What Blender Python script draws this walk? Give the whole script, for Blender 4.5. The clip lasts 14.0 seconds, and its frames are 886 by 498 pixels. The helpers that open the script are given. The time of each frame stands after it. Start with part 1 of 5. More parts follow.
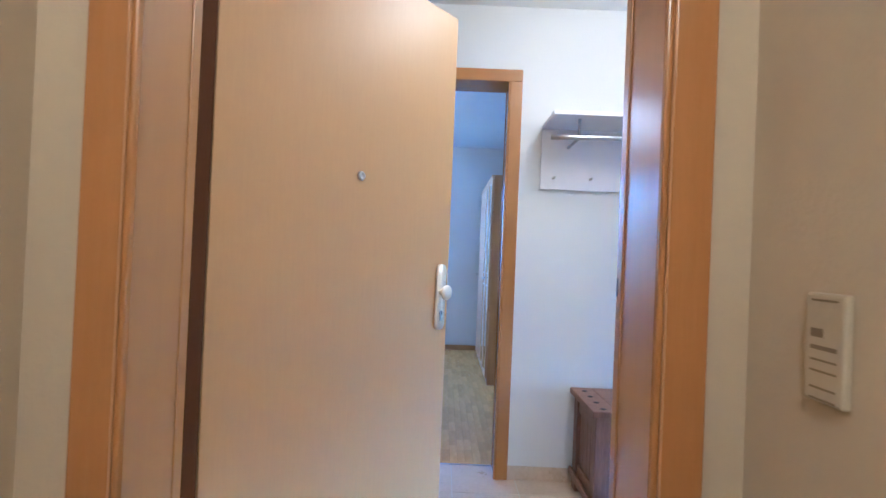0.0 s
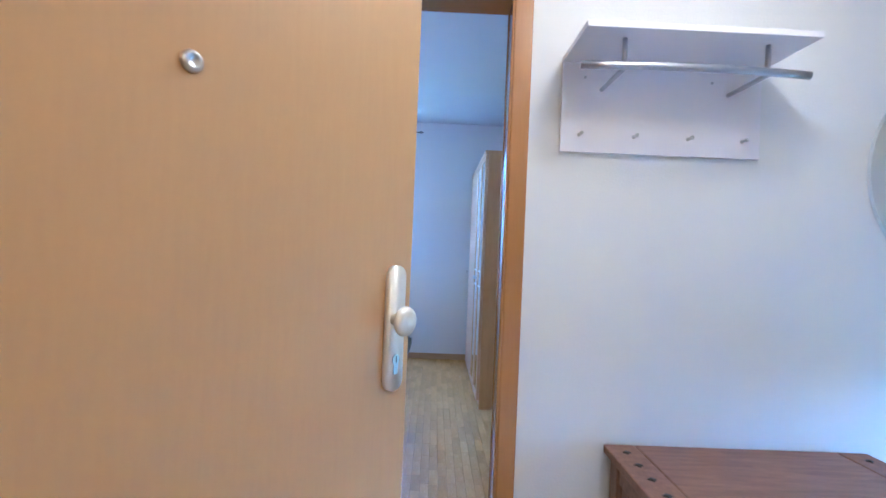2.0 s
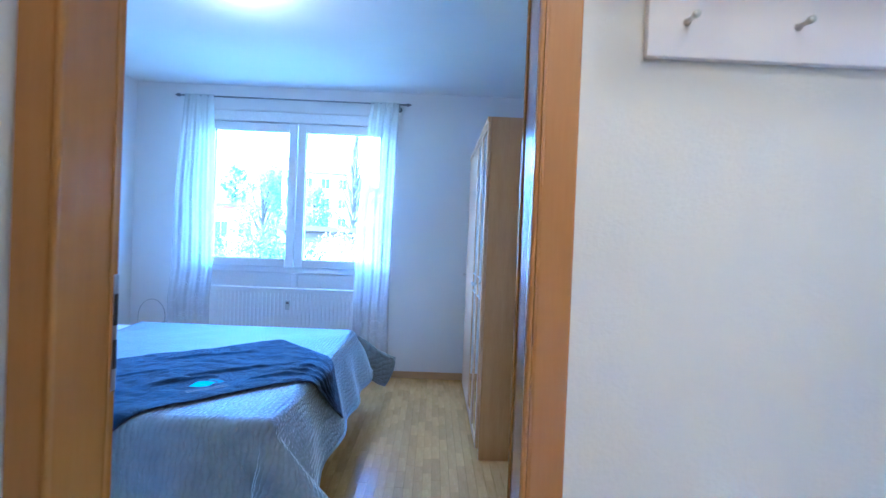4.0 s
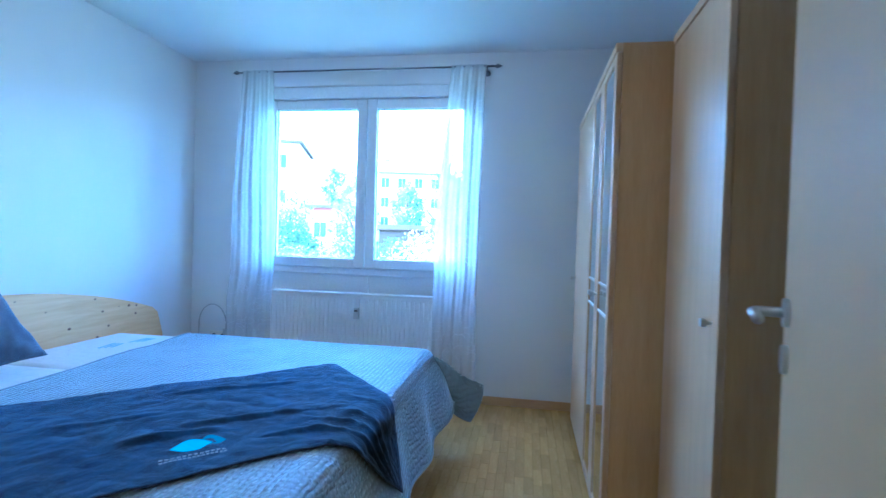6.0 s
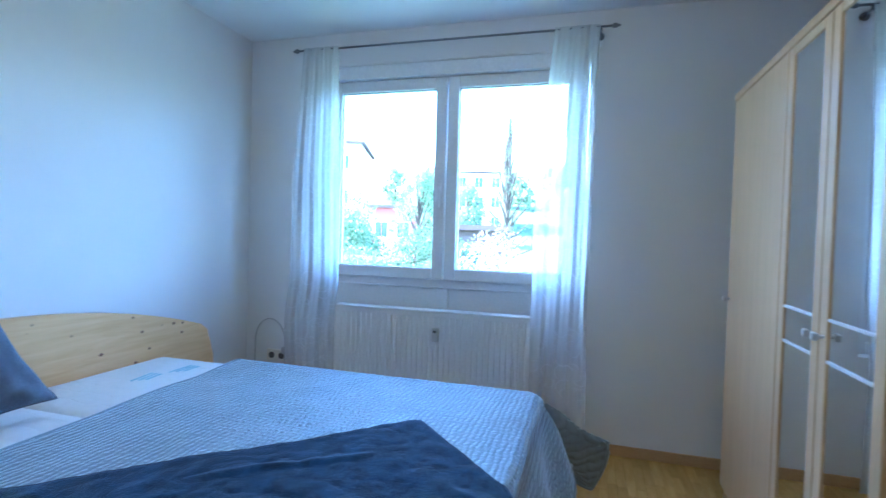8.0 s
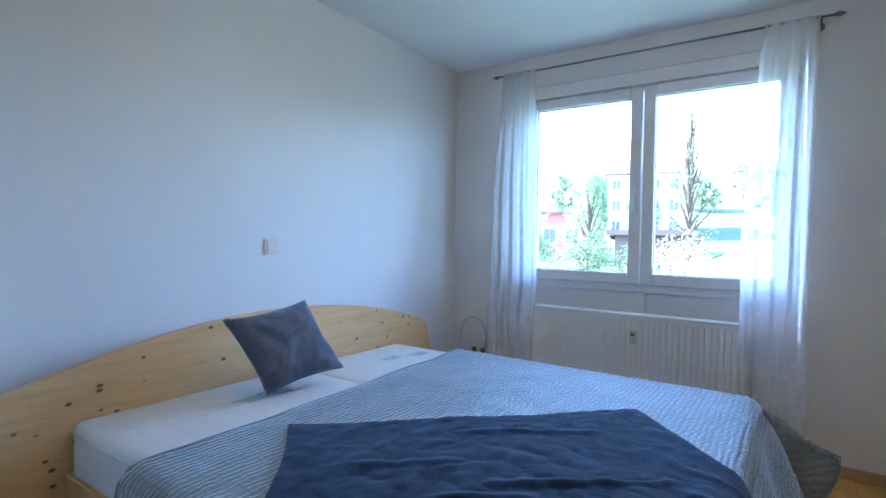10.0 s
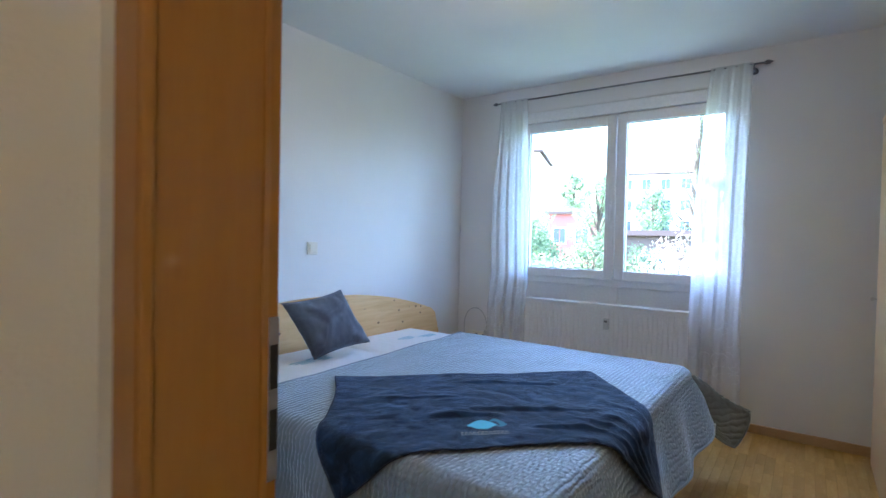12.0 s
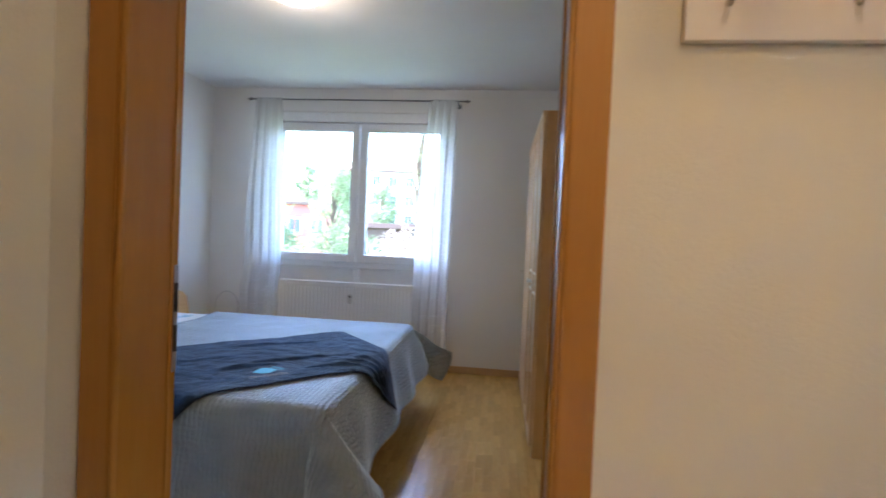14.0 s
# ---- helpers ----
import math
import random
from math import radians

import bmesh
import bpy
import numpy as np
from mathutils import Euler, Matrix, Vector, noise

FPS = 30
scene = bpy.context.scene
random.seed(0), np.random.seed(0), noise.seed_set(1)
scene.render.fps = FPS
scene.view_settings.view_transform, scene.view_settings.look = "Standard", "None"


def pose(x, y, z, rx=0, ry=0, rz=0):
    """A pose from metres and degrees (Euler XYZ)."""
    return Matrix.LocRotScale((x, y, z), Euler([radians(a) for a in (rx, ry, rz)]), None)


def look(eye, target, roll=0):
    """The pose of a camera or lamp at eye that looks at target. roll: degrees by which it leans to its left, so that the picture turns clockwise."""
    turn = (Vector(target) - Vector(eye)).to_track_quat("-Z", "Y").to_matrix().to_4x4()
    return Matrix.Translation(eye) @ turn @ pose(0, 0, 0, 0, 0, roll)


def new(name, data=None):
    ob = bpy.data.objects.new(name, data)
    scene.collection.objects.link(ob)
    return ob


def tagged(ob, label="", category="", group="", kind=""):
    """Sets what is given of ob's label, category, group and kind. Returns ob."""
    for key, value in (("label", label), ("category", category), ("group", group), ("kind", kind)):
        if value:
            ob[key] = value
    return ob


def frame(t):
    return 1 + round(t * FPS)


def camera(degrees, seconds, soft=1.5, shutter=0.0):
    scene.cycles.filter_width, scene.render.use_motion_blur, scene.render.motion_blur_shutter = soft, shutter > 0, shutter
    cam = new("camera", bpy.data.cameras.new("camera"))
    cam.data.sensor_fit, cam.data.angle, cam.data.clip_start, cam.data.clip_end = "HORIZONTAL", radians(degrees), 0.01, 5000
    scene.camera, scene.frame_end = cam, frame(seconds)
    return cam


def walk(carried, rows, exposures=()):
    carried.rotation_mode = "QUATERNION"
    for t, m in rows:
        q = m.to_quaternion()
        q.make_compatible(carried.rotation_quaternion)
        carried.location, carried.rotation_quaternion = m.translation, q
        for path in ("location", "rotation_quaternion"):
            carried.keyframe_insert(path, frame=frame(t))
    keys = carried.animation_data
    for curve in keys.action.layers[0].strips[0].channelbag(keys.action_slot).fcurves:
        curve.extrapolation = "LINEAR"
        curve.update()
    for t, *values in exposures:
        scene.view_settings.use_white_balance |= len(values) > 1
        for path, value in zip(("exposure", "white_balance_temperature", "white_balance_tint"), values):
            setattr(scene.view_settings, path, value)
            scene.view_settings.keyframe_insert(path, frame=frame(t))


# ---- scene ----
cam = camera(82.3, 14.0, shutter=0.5)
PATH = [
    (0, (0.127, -2.167, 1.167), (0.12, -0.167, 1.186), 2.4),
    (0.5, (0.12, -1.989, 1.154), (0.121, 0.011, 1.168), 2.3),
    (1, (0.155, -1.749, 1.156), (0.168, 0.251, 1.163), 2.4),
    (1.5, (0.181, -1.532, 1.154), (0.208, 0.468, 1.157), 2.3),
    (2, (0.188, -1.295, 1.165), (0.219, 0.705, 1.164), 2.4),
    (2.5, (0.181, -1.055, 1.178), (0.224, 0.945, 1.174), 2.7),
    (3, (0.215, -0.82, 1.199), (0.267, 1.179, 1.184), 2.4),
    (5.3, (0.273, 0.163, 1.177), (0.131, 2.158, 1.149), 1.9),
    (5.5, (0.274, 0.247, 1.176), (0.057, 2.235, 1.144), 1.8),
    (6, (0.232, 0.471, 1.165), (-0.097, 2.444, 1.126), 1.7),
    (6.5, (0.191, 0.693, 1.154), (-0.198, 2.654, 1.121), 1.7),
    (7, (0.093, 0.896, 1.162), (-0.308, 2.855, 1.126), 1.8),
    (7.5, (-0.016, 1.029, 1.189), (-0.456, 2.98, 1.147), 1.8),
    (8, (-0.104, 1.079, 1.198), (-0.657, 3.0, 1.149), 1.7),
    (8.5, (-0.192, 1.061, 1.194), (-0.886, 2.936, 1.146), 1.5),
    (9, (-0.241, 0.982, 1.192), (-1.154, 2.76, 1.148), 1.2),
    (9.2, (-0.262, 0.938, 1.191), (-1.261, 2.67, 1.149), 1.2),
    (11.3, (0.14, 0.42, 1.211), (-1.042, 2.033, 1.17), 1.0),
    (11.5, (0.18, 0.372, 1.228), (-1.005, 1.983, 1.183), 1.0),
    (12, (0.239, 0.223, 1.22), (-0.934, 1.842, 1.178), 1.2),
    (12.5, (0.286, 0.035, 1.206), (-0.808, 1.708, 1.158), 1.4),
    (13, (0.326, -0.106, 1.19), (-0.579, 1.677, 1.144), 1.8),
    (13.5, (0.333, -0.264, 1.195), (-0.226, 1.655, 1.149), 2.3),
    (14, (0.328, -0.386, 1.187), (0.105, 1.601, 1.143), 2.5),
]

EXPOSURES = [
    (0.0, 5.4, 3670, 14), (1.5, 5.42, 3740, 15), (3.2, 5.45, 3800, 16), (5.3, 5.05, 3690, 5), (7.0, 4.87, 3980, 5), (8.0, 4.67, 4330, 7), (9.2, 4.5, 4750, 11),
    (11.3, 4.52, 5120, 13), (12.5, 4.6, 5420, 15), (14.0, 4.62, 5750, 17)]
walk(cam, [(t, look(eye, target, roll)) for t, eye, target, roll in PATH], EXPOSURES)
SKY, HALL_W, BED_W, LAND_W = 0.15, 0.68, 0.4, 0.9

# ---- world, sun, lamps ----
world = bpy.data.worlds.new("sky")
scene.world = world
world.use_nodes = True
_wn = world.node_tree.nodes
_sky = _wn.new("ShaderNodeTexSky")
_sky.sky_type = "NISHITA"
_sky.sun_disc = False
_sky.sun_elevation = radians(43)
_sky.sun_rotation = radians(-94)
world.node_tree.links.new(_sky.outputs[0], _wn["Background"].inputs[0])
_wn["Background"].inputs[1].default_value = SKY

sun = new("sun", bpy.data.lights.new("sun", "SUN"))
sun.data.energy, sun.data.angle, sun.data.color = 2.6, radians(0.6), (1.0, 0.95, 0.88)
sun.matrix_world = look((-45, -3, 42), (0, 0, 0))


def point_lamp(name, x, y, z, watts, color, radius):
    ob = new(name, bpy.data.lights.new(name, "POINT"))
    ob.data.energy, ob.data.color, ob.data.shadow_soft_size = watts, color, radius
    ob.location = (x, y, z)
    return ob


WARM = (1.0, 0.64, 0.25)
point_lamp("hall_bulb", 0.84, -0.42, 2.335, HALL_W, WARM, 0.11)
point_lamp("bedroom_bulb", -0.81, 2.23, 2.36, BED_W, (1.0, 0.76, 0.50), 0.06)
# added fill light for the landing, always out of view
point_lamp("landing_fill", 0.05, -2.75, 2.32, LAND_W, WARM, 0.06)


# ---- materials ----
class Mat:
    """A node material with short calls for textures."""

    def __init__(self, name, rough=0.6, metal=0.0, spec=0.5):
        self.m = bpy.data.materials.new(name)
        self.m.use_nodes = True
        self.t = self.m.node_tree
        self.b = self.t.nodes["Principled BSDF"]
        self.b.inputs["Roughness"].default_value = rough
        self.b.inputs["Metallic"].default_value = metal
        self.b.inputs["Specular IOR Level"].default_value = spec

    def node(self, kind, **kw):
        n = self.t.nodes.new(kind)
        for k, v in kw.items():
            n.inputs[k.replace("_", " ")].default_value = v
        return n

    def link(self, a, b):
        self.t.links.new(a, b)

    def coords(self, scale=(1, 1, 1), source="Object", rot=(0, 0, 0)):
        c = self.t.nodes.new("ShaderNodeTexCoord")
        mp = self.t.nodes.new("ShaderNodeMapping")
        mp.inputs["Scale"].default_value = scale
        mp.inputs["Rotation"].default_value = rot
        self.link(c.outputs[source], mp.inputs[0])
        return mp.outputs[0]

    def noise(self, vec, scale, detail=4.0, rough=0.55, dist=0.0):
        n = self.node("ShaderNodeTexNoise", Scale=scale, Detail=detail, Roughness=rough, Distortion=dist)
        self.link(vec, n.inputs["Vector"])
        return n.outputs["Fac"]

    def ramp(self, fac, *stops):
        r = self.t.nodes.new("ShaderNodeValToRGB")
        els = r.color_ramp.elements
        while len(els) < len(stops):
            els.new(0.5)
        for e, (p, c) in zip(els, stops):
            e.position, e.color = p, (*c, 1)
        self.link(fac, r.inputs[0])
        return r.outputs[0]

    def mix(self, fac, a, b, mode="MIX"):
        n = self.t.nodes.new("ShaderNodeMix")
        n.data_type, n.blend_type = "RGBA", mode
        for v, i in ((fac, 0), (a, 6), (b, 7)):
            if isinstance(v, (int, float)):
                n.inputs[i].default_value = v
            elif isinstance(v, tuple):
                n.inputs[i].default_value = (*v, 1)
            else:
                self.link(v, n.inputs[i])
        return n.outputs[2]

    def math(self, op, a, b=0.0):
        n = self.t.nodes.new("ShaderNodeMath")
        n.operation = op
        for v, i in ((a, 0), (b, 1)):
            if isinstance(v, (int, float)):
                n.inputs[i].default_value = v
            else:
                self.link(v, n.inputs[i])
        return n.outputs[0]

    def color(self, out):
        if isinstance(out, tuple):
            self.b.inputs["Base Color"].default_value = (*out, 1)
        else:
            self.link(out, self.b.inputs["Base Color"])
        return self

    def rough(self, out):
        self.link(out, self.b.inputs["Roughness"])
        return self

    def bump(self, h, strength=0.3, distance=0.002):
        n = self.node("ShaderNodeBump", Strength=strength, Distance=distance)
        self.link(h, n.inputs["Height"])
        self.link(n.outputs[0], self.b.inputs["Normal"])
        return self


def wood(name, dark, light, rough=0.35, grain=(1, 1, 12), scale=1.0, vary=0.0, contrast=1.0, gloss=0.18, relief=0.04, spec=0.5):
    """Fine-grained wood; grain runs along the axis whose scale is smallest."""
    m = Mat(name, rough, spec=spec)
    v = m.coords(grain)
    a = m.noise(v, 3.2 * scale, 6, 0.62, 0.25)
    b = m.noise(v, 24 * scale, 3, 0.6)
    s = m.math("ADD", m.math("MULTIPLY", a, 0.62), m.math("MULTIPLY", b, 0.38))
    lo, hi = 0.5 - 0.22 / contrast, 0.5 + 0.2 / contrast
    c = m.ramp(s, (lo, dark), (hi, light))
    if vary:
        oi = m.t.nodes.new("ShaderNodeObjectInfo")
        g = m.t.nodes.new("ShaderNodeNewGeometry")
        r = m.math("ADD", oi.outputs["Random"], g.outputs["Random Per Island"])
        r = m.math("FRACT", r)
        k = m.ramp(r, (0.0, (1 - vary,) * 3), (1.0, (1 + vary * 0.6,) * 3))
        c = m.mix(1.0, c, k, "MULTIPLY")
    m.color(c)
    m.rough(m.math("ADD", m.math("MULTIPLY", b, gloss), rough - gloss / 2))
    m.bump(b, relief, 0.001)
    return m.m


def paint(name, col, rough=0.75, relief=0.34, cell=105.0):
    """Rough-textured wall paint with faint marks."""
    m = Mat(name, rough, spec=0.3)
    v = m.coords()
    grain = m.noise(v, cell, 5, 0.65)
    cloud = m.noise(v, 1.6, 3, 0.5)
    lo = tuple(c * 0.95 for c in col)
    m.color(m.mix(0.12, m.ramp(cloud, (0.3, lo), (0.7, col)), m.ramp(grain, (0.35, lo), (0.65, col))))
    m.bump(grain, relief, 0.004)
    return m.m


def plain(name, col, rough=0.5, metal=0.0, relief=0.05, spec=0.5):
    m = Mat(name, rough, metal, spec)
    v = m.coords()
    n = m.noise(v, 60, 4)
    lo = tuple(c * 0.92 for c in col)
    m.color(m.ramp(n, (0.3, lo), (0.7, col)))
    m.rough(m.math("ADD", m.math("MULTIPLY", n, 0.12), rough - 0.06))
    m.bump(n, relief, 0.001)
    return m.m


M_WALL = paint("wall_paint", (0.745, 0.74, 0.73))
M_CEIL = paint("ceiling_paint", (0.82, 0.82, 0.81), relief=0.12)
M_BEECH = wood("beech_laminate", (0.50, 0.315, 0.125), (0.57, 0.37, 0.15), 0.43, (16, 16, 1.4), 2.0, contrast=0.5, gloss=0.03, relief=0.003)
M_CASING = wood("beech_casing", (0.355, 0.160, 0.027), (0.425, 0.208, 0.042), 0.24, (9, 9, 0.6), contrast=0.6, gloss=0.08, relief=0.012)
M_CASING_H = wood("beech_casing_across", (0.355, 0.160, 0.027), (0.425, 0.208, 0.042), 0.24, (0.6, 9, 9), contrast=0.6, gloss=0.08, relief=0.012)
M_LINING = wood("glossy_beech_lining", (0.33, 0.142, 0.02), (0.40, 0.19, 0.033), 0.2, (9, 9, 0.6), contrast=0.6, gloss=0.02, relief=0.002, spec=0.8)
M_LINING_PALE = wood("glossy_pale_beech_lining", (0.41, 0.215, 0.06), (0.48, 0.27, 0.085), 0.3, (9, 9, 0.6), contrast=0.5, gloss=0.03, relief=0.004)
M_WARDROBE = wood("wardrobe_beech", (0.49, 0.295, 0.11), (0.62, 0.40, 0.175), 0.36, (10, 10, 0.7))
M_WARDOOR = wood("wardrobe_door_beech", (0.52, 0.34, 0.165), (0.63, 0.43, 0.23), 0.33, (10, 10, 0.7))
M_PARQUET = wood("oak_parquet", (0.47, 0.265, 0.065), (0.65, 0.405, 0.12), 0.24, (14, 1.6, 8), 1.0, 0.15)
M_SKIRT = wood("oak_skirting", (0.40, 0.24, 0.10), (0.54, 0.35, 0.17), 0.35, (0.8, 10, 10))
M_CHEST = wood("dark_stained_pine", (0.135, 0.068, 0.040), (0.33, 0.18, 0.108), 0.5, (1.2, 9, 9), 1.4, 0.2)
M_CHESTV = wood("dark_stained_pine_upright", (0.135, 0.066, 0.038), (0.31, 0.165, 0.098), 0.5, (9, 9, 1.0), 1.4, 0.2)
# brown that stands for the shade in the entrance hinge gap
M_GAP_SHADE = plain("gap_shade", (0.10, 0.042, 0.016), 0.9, spec=0.05)
M_CHROME = plain("brushed_nickel", (0.62, 0.61, 0.59), 0.3, 1.0, 0.03)
M_STEEL = plain("satin_aluminium", (0.50, 0.50, 0.53), 0.36, 1.0, 0.03)
M_CHAMP = plain("pale_anodised_aluminium", (0.86, 0.84, 0.77), 0.42, 0.45, 0.01)
M_PVC = plain("white_window_plastic", (0.80, 0.81, 0.82), 0.3, 0, 0.02)
M_ENAMEL = plain("white_radiator_enamel", (0.78, 0.78, 0.77), 0.33, 0, 0.02)
_m = Mat("white_lacquered_board", 0.26)
_m.color(_m.ramp(_m.noise(_m.coords(), 2.5, 2), (0.3, (0.80, 0.775, 0.815)), (0.7, (0.83, 0.805, 0.84))))
M_RACK = _m.m
M_SWITCH = plain("cream_switch_plastic", (0.74, 0.70, 0.60), 0.4, 0, 0.02)
M_BLACK = plain("black_plastic", (0.02, 0.02, 0.022), 0.4)
M_RUBBER = plain("grey_seal", (0.10, 0.10, 0.10), 0.7)
M_CABLE = plain("white_cable", (0.46, 0.46, 0.46), 0.45)
M_METER = plain("grey_white_meter_plastic", (0.56, 0.56, 0.55), 0.45)
M_BELL = plain("cream_bell_plastic", (0.50, 0.44, 0.30), 0.5, 0, 0.02)
M_BELL_SLOT = plain("brown_grey_slot", (0.22, 0.18, 0.12), 0.6)
M_ROD = plain("dark_brushed_steel", (0.22, 0.23, 0.25), 0.35, 1.0, 0.03)


def pine_material():
    m = Mat("knotty_pine", 0.4)
    v = m.coords((2.0, 0.9, 9.0))
    a = m.noise(v, 3.0, 5, 0.6, 0.6)
    c = m.ramp(a, (0.3, (0.62, 0.365, 0.14)), (0.7, (0.74, 0.49, 0.225)))
    vo = m.t.nodes.new("ShaderNodeTexVoronoi")
    vo.inputs["Scale"].default_value = 11.5
    vo.inputs["Randomness"].default_value = 1.0
    m.link(m.coords((1, 1, 1.5)), vo.inputs["Vector"])
    k = m.ramp(vo.outputs["Distance"], (0.09, (1, 1, 1)), (0.16, (0, 0, 0)))
    pick = m.ramp(m.noise(m.coords(), 2.2, 1), (0.33, (0, 0, 0)), (0.38, (1, 1, 1)))
    f = m.math("MULTIPLY", k, pick)
    m.color(m.mix(f, c, (0.16, 0.065, 0.02)))
    m.bump(a, 0.1, 0.001)
    return m.m


M_PINE = pine_material()


def tile_material():
    m = Mat("beige_floor_tile", 0.28)
    v = m.coords()
    a = m.noise(v, 7, 5, 0.6)
    b = m.noise(v, 60, 3)
    c = m.ramp(a, (0.3, (0.56, 0.44, 0.30)), (0.7, (0.64, 0.52, 0.38)))
    m.color(m.mix(0.2, c, m.ramp(b, (0.35, (0.48, 0.37, 0.25)), (0.6, (0.66, 0.55, 0.42)))))
    m.rough(m.math("ADD", m.math("MULTIPLY", a, 0.2), 0.2))
    m.bump(a, 0.08, 0.002)
    return m.m


M_TILE = tile_material()
M_GROUT = plain("pale_grout", (0.66, 0.63, 0.57), 0.9, 0, 0.2)


def quilt_material():
    m = Mat("grey_quilted_cotton", 0.52, spec=0.7)
    b = m.b
    b.inputs["Sheen Weight"].default_value = 1.0
    b.inputs["Sheen Roughness"].default_value = 0.25
    b.inputs["Sheen Tint"].default_value = (0.82, 0.93, 1.0, 1)
    uv = m.coords((1, 1, 1), "UV")
    w = m.noise(uv, 9, 3)
    d = m.node("ShaderNodeVectorMath")
    d.operation = "ADD"
    sc = m.node("ShaderNodeVectorMath")
    sc.operation = "SCALE"
    nz = m.node("ShaderNodeTexNoise", Scale=22.0, Detail=3.0)
    m.link(uv, nz.inputs["Vector"])
    m.link(nz.outputs["Color"], sc.inputs[0])
    sc.inputs["Scale"].default_value = 0.034
    m.link(uv, d.inputs[0])
    m.link(sc.outputs[0], d.inputs[1])
    waves = []
    for direction, scale in (("X", 15.0), ("Y", 13.0)):
        wv = m.t.nodes.new("ShaderNodeTexWave")
        wv.bands_direction = direction
        wv.inputs["Scale"].default_value = scale
        m.link(d.outputs[0], wv.inputs["Vector"])
        waves.append(wv.outputs["Fac"])
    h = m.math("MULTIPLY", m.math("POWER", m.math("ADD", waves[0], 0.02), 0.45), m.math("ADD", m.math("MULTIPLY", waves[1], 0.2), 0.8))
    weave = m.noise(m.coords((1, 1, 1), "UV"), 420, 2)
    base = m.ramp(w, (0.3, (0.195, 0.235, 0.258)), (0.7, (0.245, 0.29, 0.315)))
    # mixed darker in the stitched valleys, so their shade is part of the colour
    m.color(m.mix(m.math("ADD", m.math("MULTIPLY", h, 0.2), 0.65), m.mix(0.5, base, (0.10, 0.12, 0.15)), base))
    m.bump(m.math("ADD", h, m.math("MULTIPLY", weave, 0.15)), 0.7, 0.0065)
    return m.m


M_QUILT = quilt_material()


def plush(name, dark, light, blotch=7.0, sheen=0.5):
    m = Mat(name, 0.85, spec=0.15)
    m.b.inputs["Sheen Weight"].default_value = sheen
    m.b.inputs["Sheen Roughness"].default_value = 0.35
    m.b.inputs["Sheen Tint"].default_value = (0.55, 0.72, 1.0, 1)
    v = m.coords()
    a = m.noise(v, blotch, 5, 0.62, 0.9)
    f = m.noise(v, 240, 2)
    c = m.ramp(a, (0.42, dark), (0.70, light))
    m.color(m.mix(0.25, c, m.ramp(f, (0.3, dark), (0.7, light))))
    m.bump(m.math("ADD", a, m.math("MULTIPLY", f, 0.5)), 0.7, 0.007)
    return m.m


M_THROW = plush("navy_plush", (0.003, 0.008, 0.020), (0.022, 0.052, 0.108), 11.0, 0.4)
M_HEM = plush("navy_hem", (0.014, 0.019, 0.034), (0.035, 0.045, 0.07), 20.0, 0.25)
M_VELVET = plush("grey_velvet", (0.10, 0.118, 0.155), (0.20, 0.225, 0.28), 6.0, 0.4)


def mattress_material():
    m = Mat("white_mattress_ticking", 0.8, spec=0.2)
    v = m.coords()
    br = m.t.nodes.new("ShaderNodeTexBrick")
    for k, val in (("Scale", 1.0), ("Mortar Size", 0.004), ("Mortar Smooth", 1.0), ("Brick Width", 0.13), ("Row Height", 0.085)):
        br.inputs[k].default_value = val
    dist = m.node("ShaderNodeTexNoise", Scale=7.0, Detail=2.0)
    m.link(v, dist.inputs["Vector"])
    m.link(m.mix(0.06, v, dist.outputs["Color"]), br.inputs["Vector"])
    seam = m.math("MULTIPLY", m.math("SUBTRACT", 1.0, br.outputs["Fac"]), m.noise(v, 25, 2))
    m.color(m.mix(0.18, (0.76, 0.76, 0.75), m.ramp(m.noise(v, 30), (0.3, (0.6, 0.6, 0.58)), (0.7, (0.8, 0.8, 0.8)))))
    m.bump(seam, 0.5, 0.01)
    return m.m


M_MATTRESS = mattress_material()


def glass_material(name="window_glass"):
    m = Mat(name, 0.0)
    m.b.inputs["Transmission Weight"].default_value = 1.0
    m.b.inputs["IOR"].default_value = 1.02
    m.b.inputs["Base Color"].default_value = (0.98, 1.0, 0.99, 1)
    return m.m


M_GLASS = glass_material()
_m = Mat("mirror_silver", 0.015, 1.0)
_m.color((0.86, 0.89, 0.90))
M_MIRROR = _m.m


